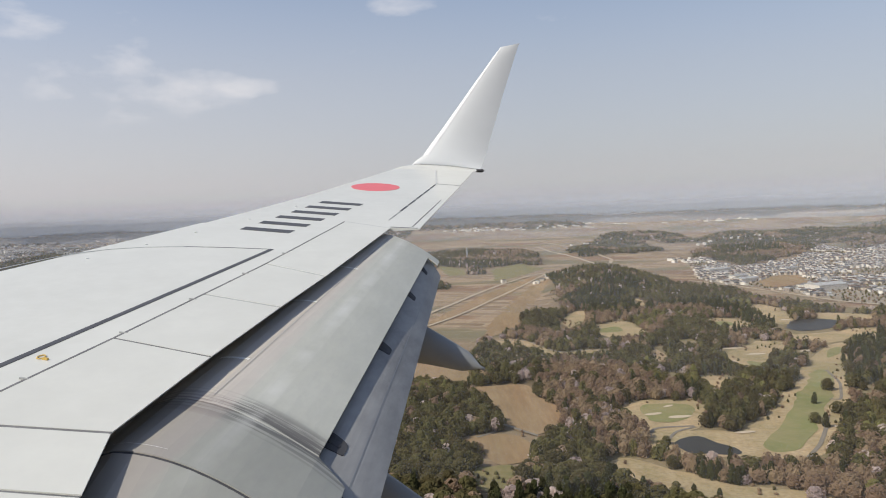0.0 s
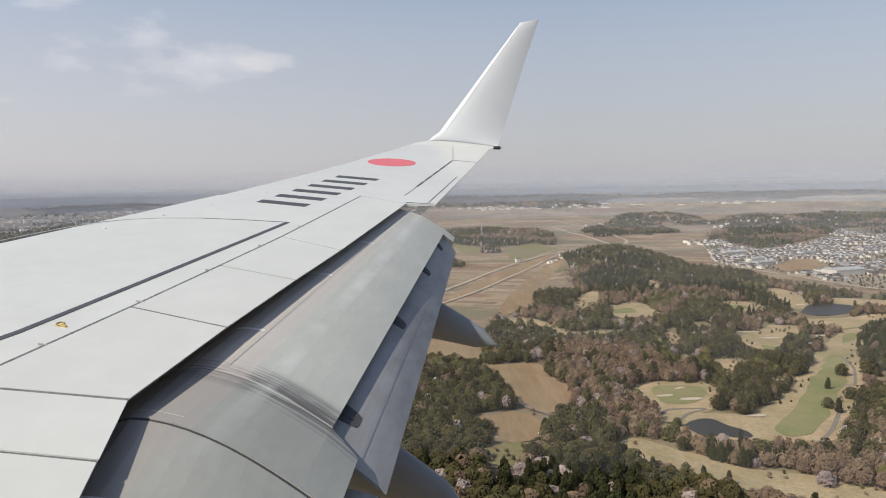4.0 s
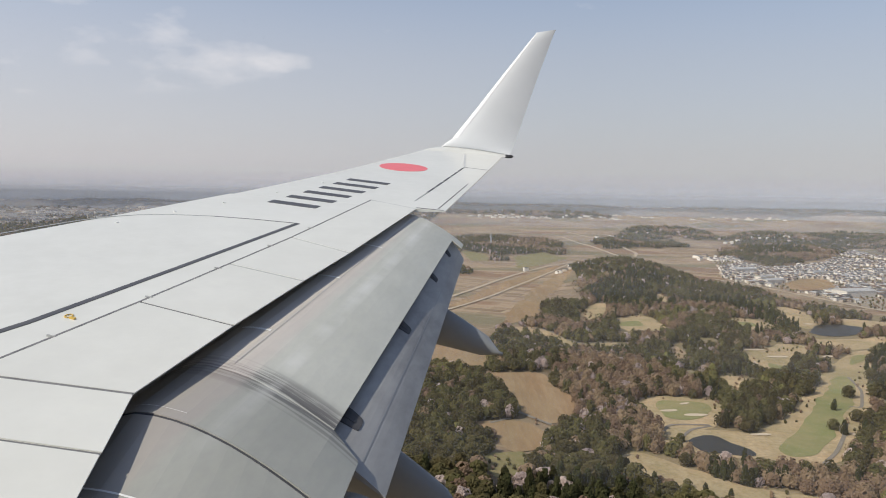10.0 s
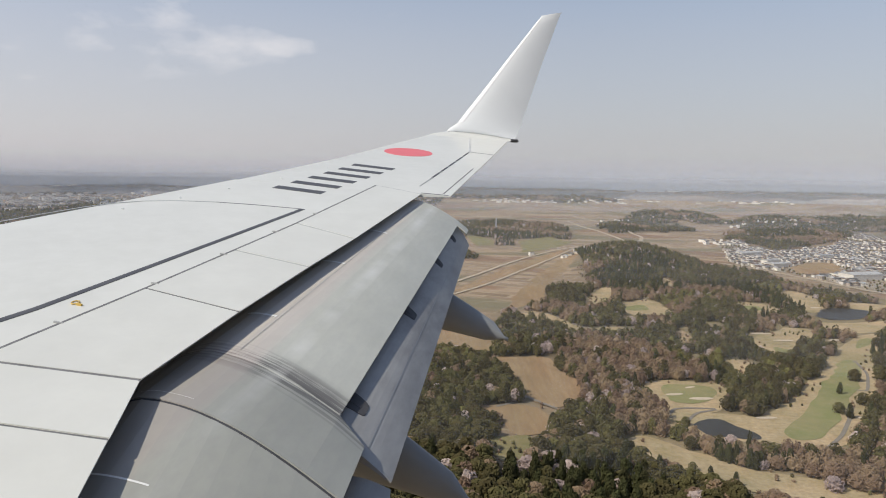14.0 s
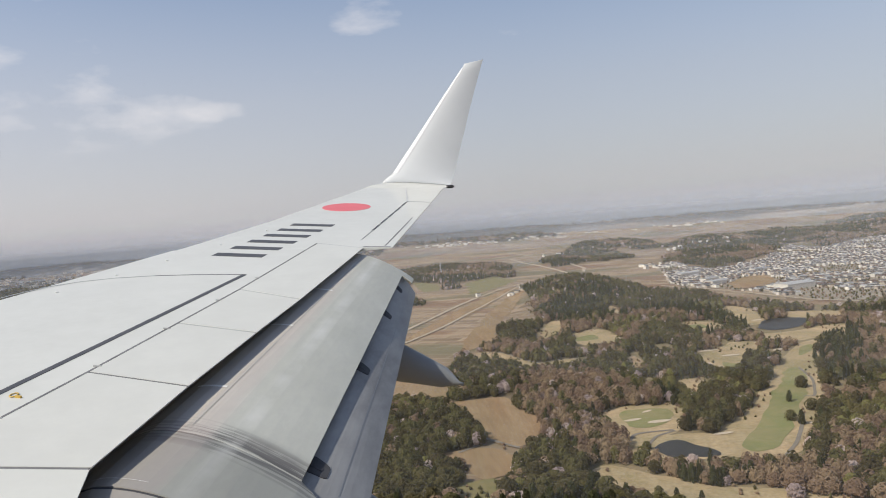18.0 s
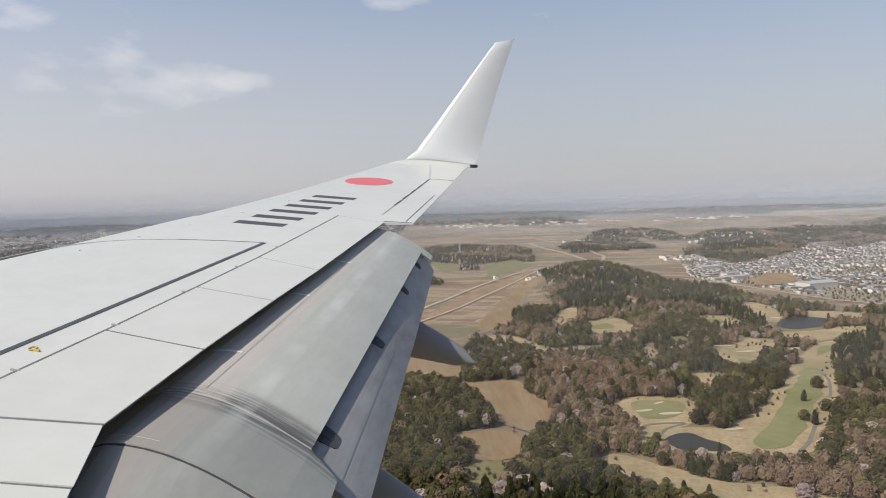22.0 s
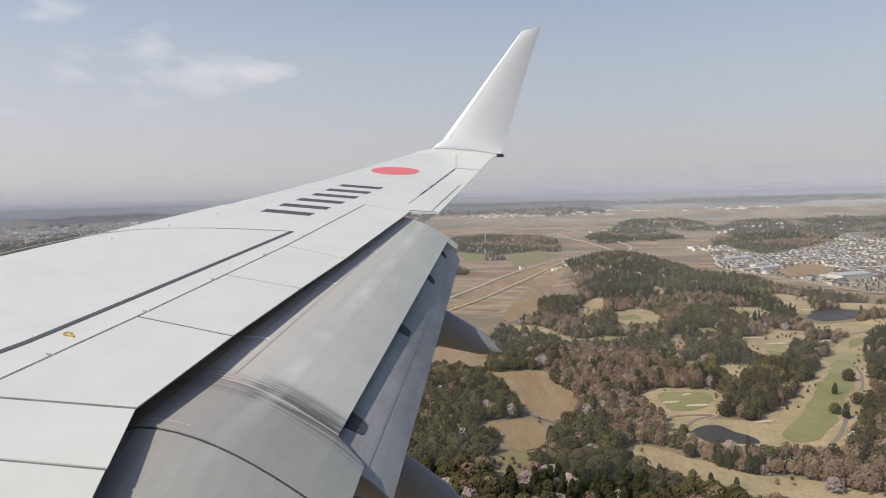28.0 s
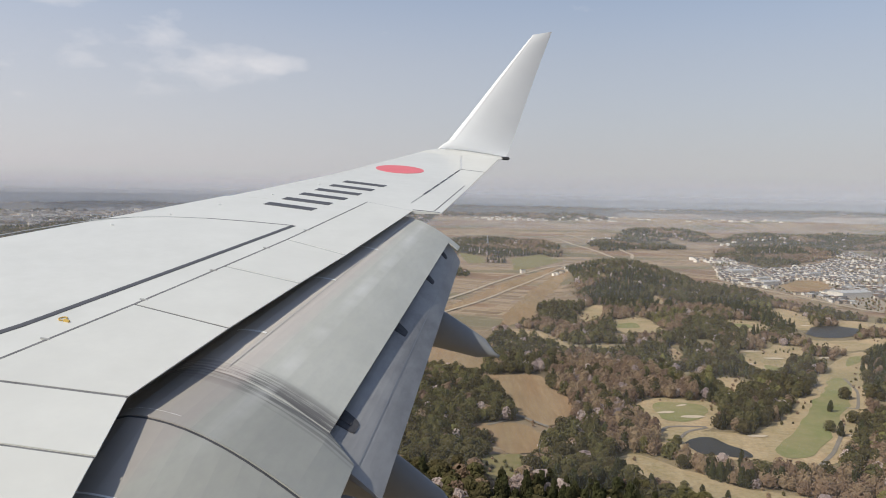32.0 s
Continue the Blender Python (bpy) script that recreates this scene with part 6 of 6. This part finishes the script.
# =====================================================================
# pylons
# =====================================================================
def pylon(x, y, h, turn):
    t = new("power_pylon")
    t.matrix_world = stand(x, y, turn, 0.5)
    tagged(t, "tall galvanised steel lattice power pylon", "pylon", "power line pylons")

    def bar(bm, a, b, r):
        a, b = Vector(a), Vector(b)
        m = (b - a).to_track_quat("Z", "Y").to_matrix().to_4x4()
        bmesh.ops.create_cube(bm, size=1, matrix=Matrix.Translation((a + b) / 2) @ m @ Matrix.Diagonal((r * 2, r * 2, (b - a).length, 1)))

    def half(z):
        return h * (0.085 * (1 - z / h) ** 1.3 + 0.012)

    lv = [h * f for f in (0, 0.14, 0.27, 0.39, 0.50, 0.60, 0.69, 0.77, 0.85, 0.93, 1.0)]
    for sx in (-1, 1):
        for sy in (-1, 1):
            bm = bmesh.new()
            for a, b in zip(lv, lv[1:]):
                bar(bm, (sx * half(a), sy * half(a), a), (sx * half(b), sy * half(b), b), 0.20)
            part("leg", bm, M_STEEL, t)
    bm = bmesh.new()
    for a, b in zip(lv, lv[1:]):
        for k in range(4):
            c, s = ((-1, -1), (1, -1), (1, 1), (-1, 1))[k], ((1, -1), (1, 1), (-1, 1), (-1, -1))[k]
            bar(bm, (c[0] * half(a), c[1] * half(a), a), (s[0] * half(b), s[1] * half(b), b), 0.11)
            bar(bm, (s[0] * half(a), s[1] * half(a), a), (c[0] * half(b), c[1] * half(b), b), 0.11)
            bar(bm, (c[0] * half(b), c[1] * half(b), b), (s[0] * half(b), s[1] * half(b), b), 0.09)
    part("bracing", bm, M_STEEL, t)
    for z, w in ((0.66, 0.11), (0.78, 0.13), (0.90, 0.10)):
        for s in (-1, 1):
            bm = bmesh.new()
            tip = (s * h * w, 0, h * z + 0.6)
            for k in (-1, 1):
                bar(bm, (s * half(h * z), k * half(h * z), h * z), tip, 0.13)
                bar(bm, (s * half(h * z), k * half(h * z), h * (z + 0.045)), tip, 0.10)
            arm = part("cross_arm", bm, M_STEEL, t)
            bm = bmesh.new()
            bmesh.ops.create_cone(bm, cap_ends=True, segments=8, radius1=0.22, radius2=0.16, depth=2.2, matrix=Matrix.Translation((tip[0], 0, tip[2] - 1.2)))
            part("insulator", bm, M_STEEL, arm)


pylon(75, 2354, 38, 20)
pylon(-740, 470, 50, 35)
pylon(2580, 7020, 85, 10)

# large pale blocks of the city far behind the wing
qx = rng.uniform(-6200, -1500, 2600)
qy = rng.uniform(3300, 9500, 2600)
k = (qx > -0.78 * qy) & (qx < -0.27 * qy) & (smooth_noise(qx, qy * 0.45, 420, 43) > 0.50)
qx, qy = qx[k], qy[k]
hamlet("city_blocks", "large pale city buildings towards the horizon", qx, qy, [(18 + 55 * rng.random() ** 2.5, 14 + 20 * rng.random(), 7 + 22 * rng.random() ** 3) for _ in qx], 0.5 + 0.3 * rng.normal(size=len(qx)))


# =====================================================================
# distance: a glowing strip painted as far land past the plain, and haze sheets over it
# =====================================================================


def arc(radius, z_of, a0=-62, a1=62, n=160):
    return [(radius * math.sin(radians(a)), radius * math.cos(radians(a)), z_of(a)) for a in [a0 + (a1 - a0) * i / n for i in range(n + 1)]]


def far_land_material():
    """Woods, pale plain and towns beyond the sheet of ground, painted on a glowing strip as if flat at their distance,
    with haze in their colours, thinning into the haze.
    """
    m = bpy.data.materials.new("hazed_glowing_far_land")
    m.use_nodes = True
    n, l = m.node_tree.nodes, m.node_tree.links
    n.clear()
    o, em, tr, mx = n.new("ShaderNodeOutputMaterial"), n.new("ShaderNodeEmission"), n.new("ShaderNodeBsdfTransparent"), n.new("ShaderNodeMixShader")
    tc, sp = n.new("ShaderNodeTexCoord"), n.new("ShaderNodeSeparateXYZ")
    l.new(tc.outputs["Object"], sp.inputs[0])
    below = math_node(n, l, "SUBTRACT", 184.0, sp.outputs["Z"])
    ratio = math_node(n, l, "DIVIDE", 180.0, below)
    flat = n.new("ShaderNodeCombineXYZ")
    l.new(math_node(n, l, "MULTIPLY", sp.outputs["X"], ratio), flat.inputs[0])
    l.new(math_node(n, l, "MULTIPLY", sp.outputs["Y"], ratio), flat.inputs[1])

    def patches(source, scale, lo, hi, detail, seed, tall=1.0):
        mp, nz, rp = n.new("ShaderNodeMapping"), n.new("ShaderNodeTexNoise"), n.new("ShaderNodeMapRange")
        mp.inputs["Scale"].default_value, mp.inputs["Location"].default_value = (1, 1, tall), (seed, 0, 0)
        l.new(source, mp.inputs[0])
        l.new(mp.outputs[0], nz.inputs["Vector"])
        nz.inputs["Scale"].default_value, nz.inputs["Detail"].default_value = scale, detail
        nz.inputs["Roughness"].default_value = 0.6
        l.new(nz.outputs["Fac"], rp.inputs[0])
        rp.inputs[1].default_value, rp.inputs[2].default_value = lo, hi
        return rp.outputs[0]

    flat, near = flat.outputs[0], tc.outputs["Object"]
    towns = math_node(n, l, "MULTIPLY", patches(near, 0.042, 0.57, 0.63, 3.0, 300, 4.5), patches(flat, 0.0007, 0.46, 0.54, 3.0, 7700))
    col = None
    # haze is put into these pale blue-grey tones, shown as emission
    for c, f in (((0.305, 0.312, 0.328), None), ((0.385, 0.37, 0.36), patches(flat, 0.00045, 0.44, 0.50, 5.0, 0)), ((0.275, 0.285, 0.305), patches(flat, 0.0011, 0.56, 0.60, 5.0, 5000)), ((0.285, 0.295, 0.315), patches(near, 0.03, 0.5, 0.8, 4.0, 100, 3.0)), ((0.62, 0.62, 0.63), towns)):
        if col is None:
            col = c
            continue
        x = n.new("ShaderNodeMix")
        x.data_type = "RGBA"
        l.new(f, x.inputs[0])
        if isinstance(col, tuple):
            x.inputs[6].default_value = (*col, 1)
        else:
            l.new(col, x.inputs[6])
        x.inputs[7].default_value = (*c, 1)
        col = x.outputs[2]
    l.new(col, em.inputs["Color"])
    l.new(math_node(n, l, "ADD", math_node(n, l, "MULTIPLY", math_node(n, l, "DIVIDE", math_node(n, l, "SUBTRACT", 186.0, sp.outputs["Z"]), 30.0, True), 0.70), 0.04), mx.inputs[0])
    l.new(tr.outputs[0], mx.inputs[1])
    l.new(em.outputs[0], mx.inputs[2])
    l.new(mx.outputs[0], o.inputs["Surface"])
    return m


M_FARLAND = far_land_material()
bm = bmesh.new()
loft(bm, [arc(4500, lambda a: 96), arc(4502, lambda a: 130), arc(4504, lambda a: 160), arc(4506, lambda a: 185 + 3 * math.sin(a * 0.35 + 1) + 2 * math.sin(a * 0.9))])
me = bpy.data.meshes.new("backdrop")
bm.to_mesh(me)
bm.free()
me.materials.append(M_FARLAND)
tagged(new("backdrop", me), "glowing backdrop strip painted as hazy far land", "distance", kind="structure")


# lit, mostly transparent sheet material that imitates haze, thinning with height
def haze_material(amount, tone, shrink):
    m = bpy.data.materials.new("haze_sheet")
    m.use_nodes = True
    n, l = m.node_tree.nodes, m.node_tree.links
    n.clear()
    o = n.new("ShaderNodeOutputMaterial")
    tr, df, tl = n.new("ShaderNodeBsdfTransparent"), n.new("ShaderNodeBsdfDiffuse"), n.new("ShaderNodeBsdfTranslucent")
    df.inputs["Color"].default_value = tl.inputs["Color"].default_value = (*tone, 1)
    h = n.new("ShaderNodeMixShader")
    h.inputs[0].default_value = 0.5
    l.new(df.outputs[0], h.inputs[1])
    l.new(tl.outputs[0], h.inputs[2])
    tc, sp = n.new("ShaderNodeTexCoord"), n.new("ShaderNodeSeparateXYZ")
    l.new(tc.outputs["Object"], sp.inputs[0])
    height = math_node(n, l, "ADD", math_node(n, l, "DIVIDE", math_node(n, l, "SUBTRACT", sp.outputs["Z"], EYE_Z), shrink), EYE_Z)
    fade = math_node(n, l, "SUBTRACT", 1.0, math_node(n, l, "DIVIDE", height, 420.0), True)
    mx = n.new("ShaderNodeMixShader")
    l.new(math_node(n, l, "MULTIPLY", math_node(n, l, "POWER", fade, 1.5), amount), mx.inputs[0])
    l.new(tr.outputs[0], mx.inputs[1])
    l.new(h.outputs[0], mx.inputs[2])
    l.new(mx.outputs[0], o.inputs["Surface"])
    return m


# curved sheets added across the land at growing distances to imitate haze
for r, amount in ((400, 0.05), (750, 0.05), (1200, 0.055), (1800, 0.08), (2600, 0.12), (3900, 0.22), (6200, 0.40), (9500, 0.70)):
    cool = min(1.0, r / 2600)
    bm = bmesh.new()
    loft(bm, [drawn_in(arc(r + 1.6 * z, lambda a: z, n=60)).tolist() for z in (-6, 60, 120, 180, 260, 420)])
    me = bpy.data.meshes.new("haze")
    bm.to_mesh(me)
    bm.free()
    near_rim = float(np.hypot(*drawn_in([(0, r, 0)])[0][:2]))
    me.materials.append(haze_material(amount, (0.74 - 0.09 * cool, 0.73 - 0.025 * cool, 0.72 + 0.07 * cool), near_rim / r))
    tagged(new("backdrop", me), "see-through sheet in place of distant haze", "haze", kind="structure")
